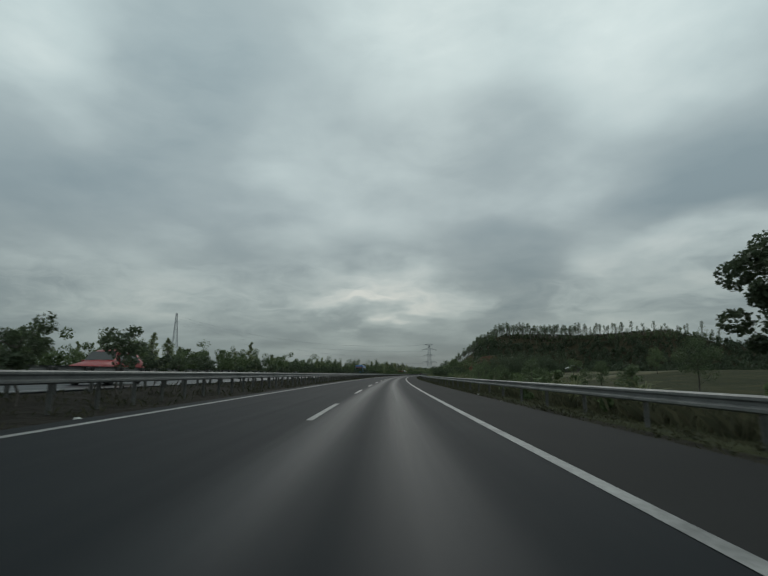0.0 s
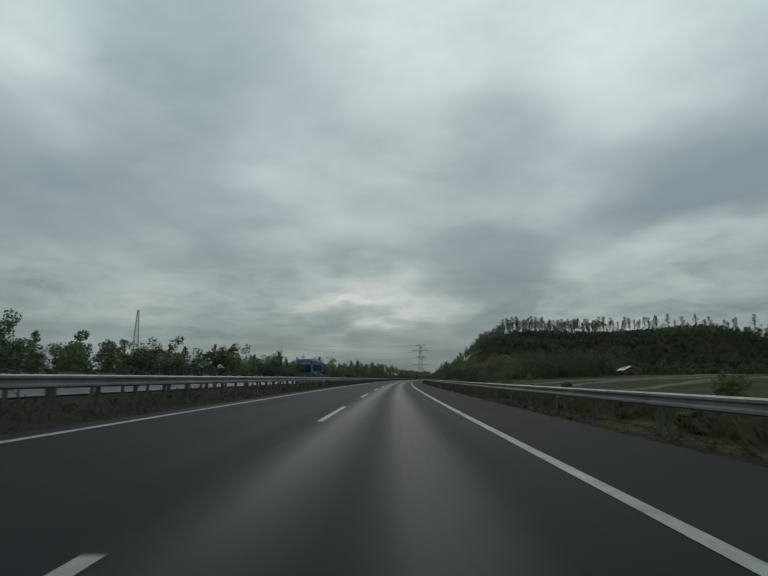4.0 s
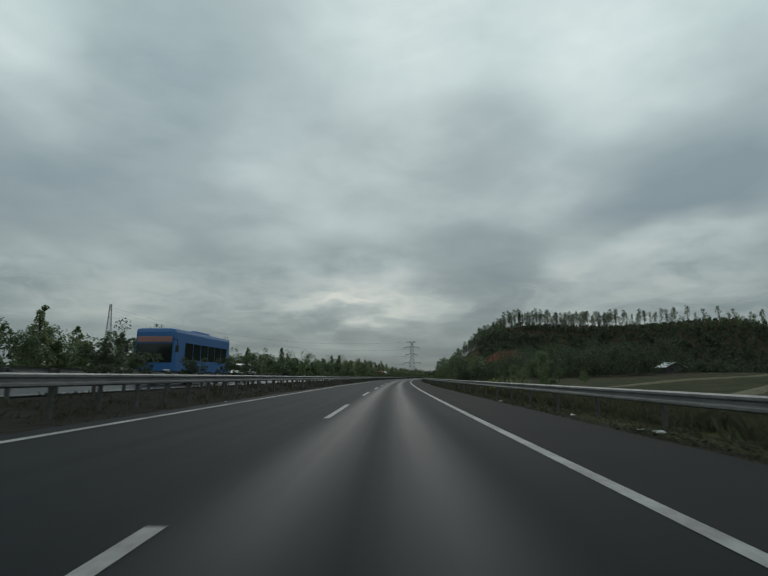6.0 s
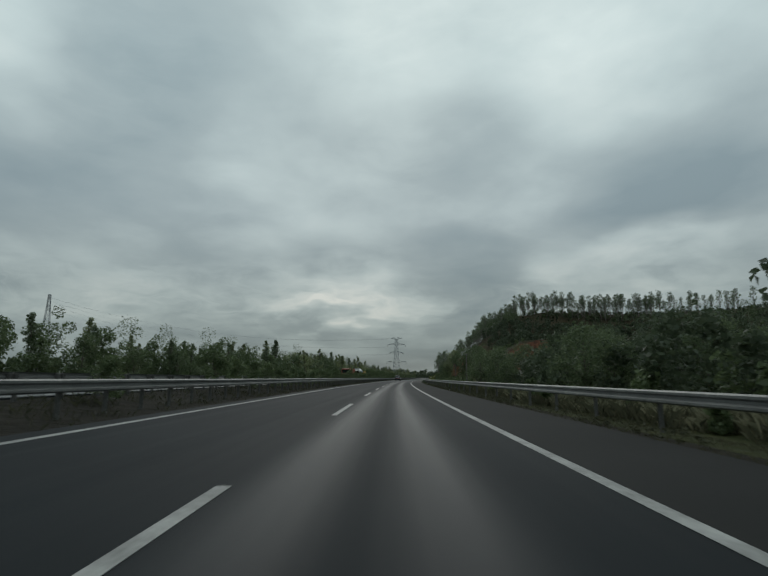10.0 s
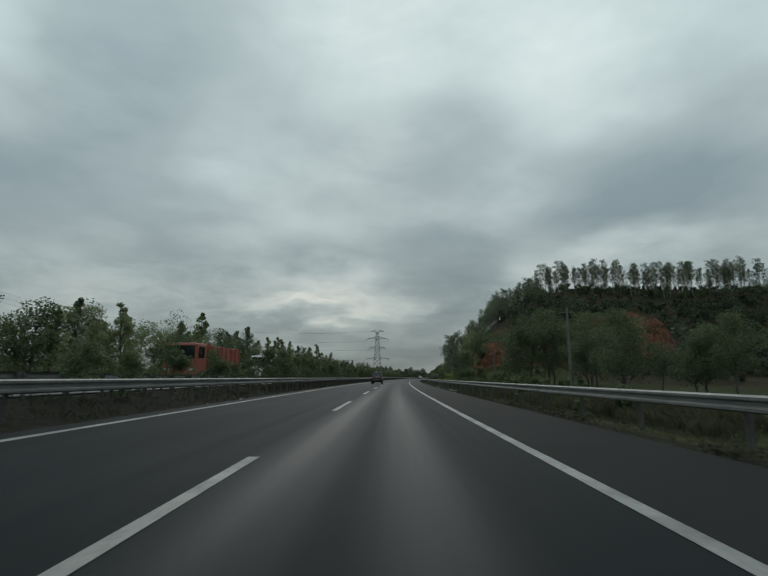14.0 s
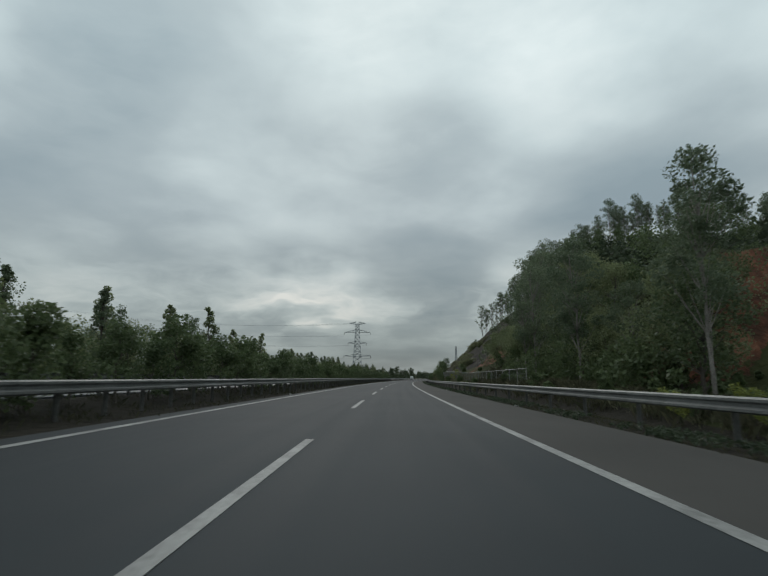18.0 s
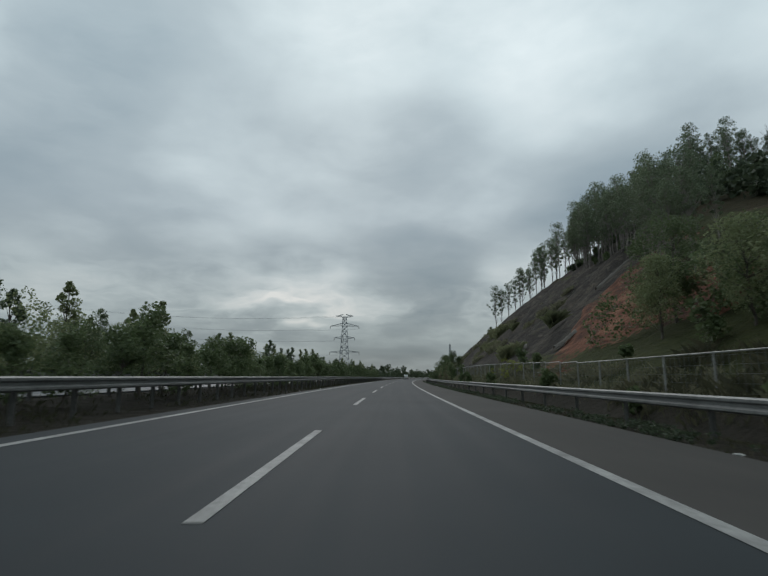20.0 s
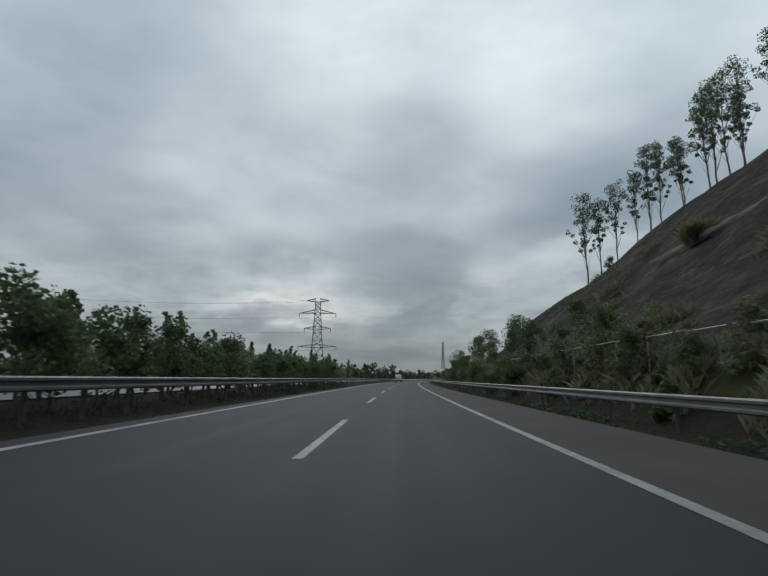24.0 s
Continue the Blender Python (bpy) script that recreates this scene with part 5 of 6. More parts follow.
def arch(parent, x, y, r, side, mat):
    """A flared wheel-arch lip with a dark liner inside."""
    pts = [(x, y + math.cos(a) * r, r * 0.86 + math.sin(a) * r) for a in (math.pi * k / 12 for k in range(13))]
    v, f = tube(pts, [0.07] * 13, 8)
    child("wheel_arch", mesh_of("wheel_arch", v, f, mat, True), parent)
    bm = bmesh.new()
    bmesh.ops.create_cone(bm, cap_ends=True, segments=24, radius1=r * 0.98, radius2=r * 0.98, depth=0.06, matrix=Matrix.Translation((x - side * 0.02, y, r * 0.86)) @ Euler((0, math.pi / 2, 0)).to_matrix().to_4x4())
    bmesh.ops.delete(bm, geom=[q for q in bm.verts if q.co.z < 0.2], context="VERTS")
    part("wheel_arch_liner", bm, M_TRIM, parent)


def bars(parent, x0, x1, y, z, h, n, mat, turn=None):
    """Unreadable lettering as upright bars on a plate."""
    bm = bmesh.new()
    step = (x1 - x0) / n
    for i in range(n):
        box_bm(step * 0.55, 0.004, h, (x0 + step * (i + 0.5), y, z), 0.0, bm)
    return part("plate_lettering", bm, mat, parent)


def suv():
    ob = thing("suv", "charcoal sport utility car with chrome trim and red rear plate", "car", m=road_pose(418.4, -2.9, 0.06, 0, 1.03))
    st = [(0.00, 0.46, 0.72, 0.80, 0.80, 0.76), (0.05, 0.40, 0.98, 1.02, 0.88, 0.80), (0.16, 0.36, 1.10, 1.16, 0.91, 0.80), (0.30, 0.33, 1.12, 1.45, 0.915, 0.75),
          (0.50, 0.32, 1.13, 1.76, 0.92, 0.70), (0.80, 0.30, 1.13, 1.82, 0.92, 0.69), (1.60, 0.28, 1.12, 1.84, 0.92, 0.69), (2.40, 0.28, 1.10, 1.81, 0.92, 0.68), (2.75, 0.28, 1.09, 1.74, 0.92, 0.67),
          (3.10, 0.28, 1.08, 1.46, 0.92, 0.70), (3.45, 0.30, 1.07, 1.16, 0.915, 0.78), (3.90, 0.32, 1.03, 1.09, 0.91, 0.76), (4.35, 0.34, 0.95, 1.01, 0.88, 0.72), (4.60, 0.38, 0.82, 0.88, 0.80, 0.66), (4.68, 0.44, 0.70, 0.74, 0.70, 0.58)]
    ob.scale = (0.93, 1.03, 1.02)
    loft(smooth_stations(st), ob, M_DARKPAINT, bow=0.10)
    curved_pane(ob, "rear_window", M_GLASS, (0.70, 1.20, 0.115, 0.60, 1.70, 0.375), "dark tinted rear window with rounded corners")
    slab([(0.66, 2.80, 1.67), (0.74, 3.38, 1.20), (-0.74, 3.38, 1.20), (-0.66, 2.80, 1.67)], -0.012, M_GLASS, ob, "windscreen")
    for side in (-1, 1):
        def pane(y0, y1, y2, y3, nm="side_window"):
            a = [(side * 0.918, y0, 1.17), (side * 0.918, y1, 1.16), (side * 0.745, y2, 1.69), (side * 0.745, y3, 1.70)]
            slab(a if side > 0 else list(reversed(a)), 0.012, M_GLASS, ob, nm)
        pane(0.52, 1.02, 0.98, 0.74, "quarter_window")
        pane(1.10, 2.02, 1.98, 1.08)
        pane(2.10, 3.14, 2.66, 2.06)
        for y in (1.06, 2.06):
            slab([(side * 0.925, y - 0.03, 0.50), (side * 0.925, y - 0.018, 0.50), (side * 0.925, y - 0.018, 1.12), (side * 0.925, y - 0.03, 1.12)], 0.006, M_TRIM, ob, "door_gap")
        for y in (1.16, 2.20):
            bm = box_bm(0.04, 0.19, 0.04, (side * 0.935, y, 1.00), 0.012)
            part("door_handle", bm, M_CHROME, ob, "chrome door handle")
        bm = box_bm(0.20, 0.14, 0.19, (side * 1.03, 3.02, 1.20), 0.05)
        part("wing_mirror", bm, M_DARKPAINT, ob)
        pts = [(side * 0.62, 0.62, 1.83), (side * 0.63, 0.78, 1.885), (side * 0.63, 2.2, 1.88), (side * 0.63, 2.5, 1.80)]
        v, f = tube(pts, [0.022] * 4, 6)
        child("roof_rail", mesh_of("roof_rail", v, f, M_TRIM, True), ob)
        a = [(0.49, 0.000, 1.065), (0.43, 0.000, 0.845), (0.66, 0.03, 0.85), (0.90, 0.105, 0.87), (0.895, 0.105, 1.055), (0.70, 0.035, 1.07)]
        front_ring = [(side * x, y, z) for x, y, z in a]
        back_ring = [(side * x, y + 0.10, z) for x, y, z in a]
        lamp = sweep(ob, "tail_light", M_LAMP, [front_ring, back_ring], "red and clear tail light")
        for x0, x1, y0, y1 in ((0.515, 0.675, -0.006, 0.022), (0.70, 0.875, 0.026, 0.088)):
            a = [(side * x0, y0, 0.965), (side * x1, y1, 0.965), (side * x1, y1, 1.045), (side * (x0 + 0.01), y0, 1.045)]
            slab(a if side > 0 else list(reversed(a)), 0.012, M_LENS, lamp, "reversing_lens")
        bm = bmesh.new()
        bmesh.ops.create_cone(bm, cap_ends=True, segments=14, radius1=0.035, radius2=0.032, depth=0.03, matrix=Matrix.Translation((side * 0.72, -0.035, 0.60)) @ Euler((math.pi / 2, 0, 0)).to_matrix().to_4x4())
        part("reflector", bm, M_LAMP, ob)
        bm = box_bm(0.10, 2.0, 0.07, (side * 0.90, 2.35, 0.33), 0.02)
        part("running_board", bm, M_TRIM, ob)
        slab([(side * 0.932, 1.50, 0.56), (side * 0.932, 3.25, 0.56), (side * 0.932, 3.25, 0.60), (side * 0.932, 1.50, 0.60)], 0.01, M_CHROME, ob, "side_moulding")
        bm = box_bm(0.36, 0.14, 0.16, (side * 0.66, 4.50, 0.84), 0.04)
        part("headlight", bm, M_LENS, ob)
        for y in (0.98, 3.72):
            arch(ob, side * 0.915, y, 0.46, side, M_DARKPAINT)
            wheel(ob, side * 0.83, y, 0.385, 0.27, side)
    sec = []
    for i in range(11):
        x = (i / 5 - 1) * 0.70
        k = (x / 0.70) ** 2
        y, z, h = 0.29 + 0.10 * k, 1.80 - 0.035 * k, 0.055 * (1 - 0.5 * k ** 3)
        sec.append([(x, y, z - h), (x, y - 0.02, z - h * 0.3), (x, y + 0.03, z + 0.01), (x, y + 0.34, z + 0.035), (x, y + 0.34, z - h)])
    sweep(ob, "spoiler", M_DARKPAINT, sec)
    part("chrome_strip", box_bm(1.00, 0.05, 0.058, (0, 0.012, 1.075), 0.014), M_CHROME, ob, "chrome strip across the tailgate")
    bm = bmesh.new()
    bmesh.ops.create_cone(bm, cap_ends=True, segments=20, radius1=0.06, radius2=0.055, depth=0.02, matrix=Matrix.Translation((0, 0.045, 1.15)) @ Matrix.Diagonal((1.25, 1, 0.85, 1)) @ Euler((math.pi / 2, 0, 0)).to_matrix().to_4x4())
    part("badge", bm, M_CHROME, ob, "plain oval chrome badge")
    plate = part("number_plate", box_bm(0.47, 0.02, 0.15, (0, -0.002, 0.935), 0.006), M_PLATE, ob, "red rear number plate with pale lettering")
    bars(plate, -0.20, 0.20, -0.0145, 0.94, 0.085, 7, M_LENS)
    for x in (-0.46, 0.46):
        slab([(x - 0.006, 0.03, 0.74), (x + 0.006, 0.03, 0.74), (x * 1.02 + 0.006, 0.06, 1.04), (x * 1.02 - 0.006, 0.06, 1.04)], 0.02, M_TRIM, ob, "tailgate_gap")
    sec = []
    for i in range(15):
        x = (i / 7 - 1) * 0.915
        k = (x / 0.915) ** 2
        y, up = -0.055 + 0.10 * k + 0.10 * k ** 6, 0.10 * smooth(abs(x), 0.60, 0.86)
        sec.append([(x, y + 0.03, 0.42), (x, y, 0.46), (x, y - 0.012, 0.60), (x, y + 0.01, 0.69 + up), (x, y + 0.07, 0.72 + up), (x, y + 0.30, 0.72 + up), (x, y + 0.30, 0.42)])
    sweep(ob, "rear_bumper", M_DARKPAINT, sec)
    for z0, rise, reach in ((0.705, 0.10, 0.89), (0.535, 0.03, 0.62)):
        pts = []
        for i in range(15):
            x = (i / 7 - 1) * reach
            k = (x / 0.915) ** 2
            pts.append((x, -0.06 + 0.10 * k + 0.10 * k ** 6 + (0.035 if z0 > 0.6 else -0.012), z0 + rise * float(smooth(abs(x), 0.62 if z0 > 0.6 else 0.5, 0.86))))
        v, f = tube(pts, [0.011] * 15, 5)
        child("bumper_moulding", mesh_of("bumper_moulding", v, f, M_PIPE_GREY, True), ob)
    part("lower_valance", box_bm(1.40, 0.20, 0.12, (0, 0.14, 0.40), 0.04), M_TRIM, ob)
    part("wiper", box_bm(0.62, 0.025, 0.022, (-0.16, 0.10, 1.215), 0.004), M_TRIM, ob)
    part("wiper_hub", box_bm(0.07, 0.05, 0.06, (0.12, 0.085, 1.20), 0.015), M_TRIM, ob)
    v, f = tube([(0.45, -0.02, 0.30), (0.45, 0.5, 0.30)], [0.035, 0.035], 8)
    child("exhaust_pipe", mesh_of("exhaust_pipe", v, f, M_TRIM), ob)
    part("underbody", box_bm(1.50, 4.0, 0.10, (0, 2.3, 0.30), 0.02), M_TRIM, ob)
    part("spare_axle", box_bm(1.40, 0.14, 0.14, (0, 0.98, 0.32), 0.04), M_TRIM, ob)
    return ob


def small_car(name, label, mat, m, tall=0.0):
    """A passenger car seen over the rail; tall lifts roof and belt."""
    ob = thing(name, label, "car", m=m)
    r = 1.45 + tall
    z = 0.92 + tall * 0.45
    st = [(0.0, 0.40, 0.62, 0.70, 0.72, 0.66), (0.08, 0.28, z - 0.06, z, 0.84, 0.74), (0.45, 0.24, z, z + 0.10 + tall, 0.88, 0.72), (0.85, 0.22, z, r - 0.08, 0.89, 0.64), (1.4, 0.22, z, r, 0.89, 0.63), (2.1, 0.22, z - 0.01, r - 0.01, 0.89, 0.62),
          (2.5, 0.22, z - 0.02, r - 0.12, 0.89, 0.64), (3.05, 0.22, z - 0.04, z + 0.08, 0.88, 0.72), (3.6, 0.24, z - 0.08, z - 0.02, 0.87, 0.70), (4.15, 0.26, z - 0.18, z - 0.12, 0.82, 0.64), (4.35, 0.32, z - 0.32, z - 0.28, 0.70, 0.56)]
    loft(st, ob, mat)
    slab([(0.62, 2.56, r - 0.13), (0.70, 3.00, z + 0.13), (-0.70, 3.00, z + 0.13), (-0.62, 2.56, r - 0.13)], -0.015, M_GLASS, ob, "windscreen")
    slab([(-0.64, 0.50, z + 0.12 + tall), (0.64, 0.50, z + 0.12 + tall), (0.58, 0.80, r - 0.12), (-0.58, 0.80, r - 0.12)], 0.012, M_GLASS, ob, "rear_window")
    for side in (-1, 1):
        for y0, y1, y2, y3 in ((0.72, 1.62, 1.60, 0.98), (1.70, 2.72, 2.40, 1.68)):
            a = [(side * 0.885, y0, z + 0.05), (side * 0.885, y1, z + 0.04), (side * 0.70, y2, r - 0.13), (side * 0.70, y3, r - 0.13)]
            slab(a if side > 0 else list(reversed(a)), 0.012, M_GLASS, ob, "side_window")
        part("wing_mirror", box_bm(0.18, 0.10, 0.13, (side * 0.97, 2.62, z + 0.08), 0.03), mat, ob)
        part("headlight", box_bm(0.34, 0.22, 0.13, (side * 0.60, 4.10, z - 0.24), 0.04), M_LENS, ob)
        part("tail_light", box_bm(0.22, 0.12, 0.16, (side * 0.70, 0.07, z - 0.10), 0.03), M_LAMP, ob)
        for y in (0.75, 3.40):
            arch(ob, side * 0.872, y, 0.37, side, mat)
            wheel(ob, side * 0.80, y, 0.31, 0.21, side)
    part("grille", box_bm(0.9, 0.05, 0.12, (0, 4.33, z - 0.40), 0.02), M_TRIM, ob)
    part("front_bumper", box_bm(1.40, 0.16, 0.22, (0, 4.30, 0.42), 0.05), mat, ob)
    return ob


def bus(name, label, mat, m, length=11.6, width=2.45, height=3.25, decor=None):
    """A coach: rounded body, window band, windscreen with header board, mirrors, wheels. Front at +y."""
    ob = thing(name, label, "bus", m=m)
    part("body", box_bm(width, length, height - 0.45, (0, length / 2, 0.45 + (height - 0.45) / 2), 0.26), mat, ob)
    hw = width / 2
    for side in (-1, 1):
        n = 6
        for i in range(n):
            y0 = 0.9 + i * (length - 2.4) / n
            y1 = y0 + (length - 2.4) / n - 0.10
            a = [(side * (hw + 0.008), y0, 1.55), (side * (hw + 0.008), y1, 1.55), (side * (hw + 0.008), y1, 2.62), (side * (hw + 0.008), y0, 2.62)]
            slab(a if side > 0 else list(reversed(a)), 0.02, M_GLASS, ob, "side_window")
        for y in (2.6, length - 2.4):
            wheel(ob, side * (hw - 0.13), y, 0.48, 0.28, side)
            arch(ob, side * (hw + 0.0), y, 0.56, side, M_TRIM)
        arm = tube([(side * hw * 0.9, length, 2.75), (side * (hw + 0.25), length + 0.25, 2.72), (side * (hw + 0.30), length + 0.28, 2.35)], [0.03] * 3, 6)
        child("mirror_arm", mesh_of("mirror_arm", *arm, M_TRIM), ob)
        part("mirror", box_bm(0.20, 0.12, 0.42, (side * (hw + 0.30), length + 0.28, 2.15), 0.04), M_TRIM, ob)
        part("headlight", box_bm(0.40, 0.06, 0.20, (side * 0.85, length + 0.01, 0.85), 0.03), M_LENS, ob)
    slab([(hw - 0.14, length + 0.012, 1.35), (-hw + 0.14, length + 0.012, 1.35), (-hw + 0.14, length + 0.012, 2.50), (hw - 0.14, length + 0.012, 2.50)], 0.03, M_GLASS, ob, "windscreen")
    part("header_board", box_bm(width - 0.35, 0.05, 0.34, (0, length + 0.01, 2.74), 0.02), decor or M_ORANGE, ob, "header board with unreadable lettering")
    part("front_bumper", box_bm(width - 0.1, 0.22, 0.35, (0, length, 0.55), 0.06), mat, ob)
    part("roof_unit", box_bm(1.5, 2.6, 0.20, (0, length * 0.45, height + 0.07), 0.06), mat, ob)
    part("number_plate", box_bm(0.5, 0.03, 0.12, (0, length + 0.125, 0.55), 0.005), M_LENS, ob)
    return ob


def lorry(name, label, cab_mat, load, m, tank=False):
    """A lorry with a cab at +y end and a box, tipper or tank behind."""
    ob = thing(name, label, "lorry", m=m)
    bm = box_bm(2.3, 1.9, 2.1, (0, 8.4, 1.75), 0.14)
    part("cab", bm, cab_mat, ob)
    slab([(1.0, 9.365, 1.75), (-1.0, 9.365, 1.75), (-1.0, 9.365, 2.62), (1.0, 9.365, 2.62)], 0.02, M_GLASS, ob, "windscreen")
    for side in (-1, 1):
        a = [(side * 1.158, 8.0, 1.8), (side * 1.158, 9.1, 1.8), (side * 1.158, 9.0, 2.55), (side * 1.158, 8.0, 2.55)]
        slab(a if side > 0 else list(reversed(a)), 0.02, M_GLASS, ob, "side_window")
        part("mirror", box_bm(0.12, 0.08, 0.40, (side * 1.36, 9.3, 2.2), 0.03), M_TRIM, ob)
        part("headlight", box_bm(0.36, 0.06, 0.18, (side * 0.85, 9.36, 1.0), 0.03), M_LENS, ob)
        for y in (1.2, 2.4, 8.3):
            wheel(ob, side * 1.02, y, 0.50, 0.30, side)
    part("chassis", box_bm(0.9, 8.6, 0.28, (0, 4.6, 0.85), 0.02), M_TRIM, ob)
    part("bumper", box_bm(2.3, 0.2, 0.35, (0, 9.35, 0.62), 0.05), cab_mat, ob)
    if tank:
        bm = bmesh.new()
        bmesh.ops.create_cone(bm, cap_ends=True, segments=28, radius1=1.12, radius2=1.12, depth=7.0, matrix=Matrix.Translation((0, 3.7, 2.25)) @ Euler((math.pi / 2, 0, 0)).to_matrix().to_4x4() @ Matrix.Diagonal((1.0, 0.95, 1, 1)))
        part("tank", bm, load, ob, "silver tank", smooth=False)
        for side in (-1, 1):
            part("stripe", box_bm(0.03, 6.4, 0.36, (side * 1.13, 3.7, 2.35), 0.01), M_BLUE, ob, "blue stripe")
        part("catwalk", box_bm(0.6, 6.0, 0.10, (0, 3.7, 3.36), 0.02), M_TRIM, ob)
    else:
        part("load_floor", box_bm(2.4, 6.9, 0.16, (0, 3.6, 1.12), 0.02), M_TRIM, ob)
        for side in (-1, 1):
            part("side_panel", box_bm(0.08, 6.9, 1.55, (side * 1.18, 3.6, 1.98), 0.02), load, ob)
            for i in range(7):
                part("side_rib", box_bm(0.07, 0.10, 1.55, (side * 1.25, 0.4 + i * 1.07, 1.98), 0.01), load, ob)
        for y in (0.18, 7.02):
            part("end_panel", box_bm(2.28, 0.08, 1.70, (0, y, 2.05), 0.02), load, ob)
        part("load_cover", box_bm(2.3, 6.75, 0.5, (0, 3.6, 2.55), 0.18), M_TRIM, ob)
    return ob


def van():
    ob = thing("van", "white van with dark rear window in the overtaking lane", "van", m=road_pose(721, -3.5, 0.07))
    st = [(0.0, 0.42, 0.95, 1.9, 0.86, 0.78), (0.12, 0.36, 1.05, 2.12, 0.93, 0.80), (0.6, 0.32, 1.10, 2.18, 0.94, 0.80), (3.2, 0.32, 1.10, 2.18, 0.94, 0.80), (3.7, 0.32, 1.08, 2.05, 0.94, 0.80), (4.4, 0.32, 1.05, 1.35, 0.93, 0.82), (5.0, 0.34, 0.95, 1.05, 0.86, 0.74), (5.1, 0.40, 0.75, 0.80, 0.74, 0.60)]
    loft(st, ob, M_WHITE)
    slab([(-0.68, -0.012, 1.15), (0.68, -0.012, 1.15), (0.66, 0.03, 1.78), (-0.66, 0.03, 1.78)], 0.03, M_GLASS, ob, "rear_window", "dark rear window")
    for side in (-1, 1):
        part("tail_light", box_bm(0.12, 0.06, 0.42, (side * 0.80, 0.02, 1.05), 0.02), M_LAMP, ob)
        for y in (0.95, 4.15):
            wheel(ob, side * 0.84, y, 0.34, 0.23, side)
            arch(ob, side * 0.935, y, 0.41, side, M_TRIM)
        a = [(side * 0.945, 0.7, 1.2), (side * 0.945, 3.9, 1.2), (side * 0.86, 3.7, 1.86), (side * 0.86, 0.8, 1.86)]
        slab(a if side > 0 else list(reversed(a)), 0.02, M_GLASS, ob, "side_window")
    part("rear_bumper", box_bm(1.7, 0.14, 0.22, (0, -0.02, 0.48), 0.04), M_TRIM, ob)
    part("number_plate", box_bm(0.42, 0.02, 0.13, (0, -0.02, 0.85), 0.005), M_LENS, ob)


suv()
van()
small_car("hatchback", "red hatchback on the opposite carriageway behind the median shrubs", M_RED, road_pose(27.6, -13.6, 0.27 + FAR_LIFT, 180), 0.26)
small_car("family_car", "white estate car on the opposite carriageway beyond the rail", M_WHITE, road_pose(192.5, -13.6, 0.27 + FAR_LIFT, 180), 0.22)
small_car("saloon_car", "white saloon car in the far lane of the opposite carriageway", M_WHITE, road_pose(195.8, -17.3, 0.346 + FAR_LIFT, 180), 0.05)
bus("coach", "blue coach with a faded pink header board on the opposite carriageway", M_BLUE, road_pose(185.4, -14.2, 0.284 + FAR_LIFT, 180), 10.4, 2.45, 3.45, M_PINK)
lorry("red_lorry", "orange-red lorry on the opposite carriageway", M_ORANGE, M_ORANGE, road_pose(379, -13.9, 0.278 + FAR_LIFT, 180))
lorry("yellow_lorry", "yellow lorry on the far lane of the opposite carriageway", M_YELLOW, M_YELLOW, road_pose(436, -17.2, 0.344 + FAR_LIFT, 180))
lorry("tank_lorry", "silver tank lorry with a blue stripe on the opposite carriageway", M_WHITE, M_SILVER, road_pose(399.5, -13.9, 0.278 + FAR_LIFT, 180), True)

# ---- roadside things ----
M_CONC = two_scale("weathered_concrete", (0.07, 0.066, 0.06), (0.19, 0.18, 0.165), 0.7, 12.0, 0.85, 0.0, 0.3, 0.2)
M_PIPE = two_scale("pale_pipe", (0.16, 0.16, 0.15), (0.36, 0.36, 0.34), 1.0, 14.0, 0.5, 0.2, 0.05, 0.2)
M_WIRE = two_scale("fence_wire", (0.10, 0.11, 0.10), (0.2, 0.21, 0.2), 2.0, 10.0, 0.5, 0.6, 0.0)
M_ROOF = two_scale("old_roof_tile", (0.025, 0.022, 0.02), (0.065, 0.057, 0.05), 0.8, 9.0, 0.8, 0.0, 0.4)
M_SHEET = two_scale("pale_roof_sheet", (0.22, 0.27, 0.28), (0.34, 0.39, 0.40), 0.5, 6.0, 0.5, 0.2, 0.1)
M_BRICK = two_scale("red_wall", (0.06, 0.03, 0.024), (0.14, 0.065, 0.05), 0.8, 9.0, 0.9, 0.0, 0.4)
M_CLOTH = two_scale("pale_cloth", (0.05, 0.047, 0.042), (0.15, 0.135, 0.115), 0.5, 7.0, 0.9, 0.0, 0.4)
M_LITTER = two_scale("white_litter", (0.35, 0.35, 0.33), (0.6, 0.6, 0.57), 2.0, 12.0, 0.7)


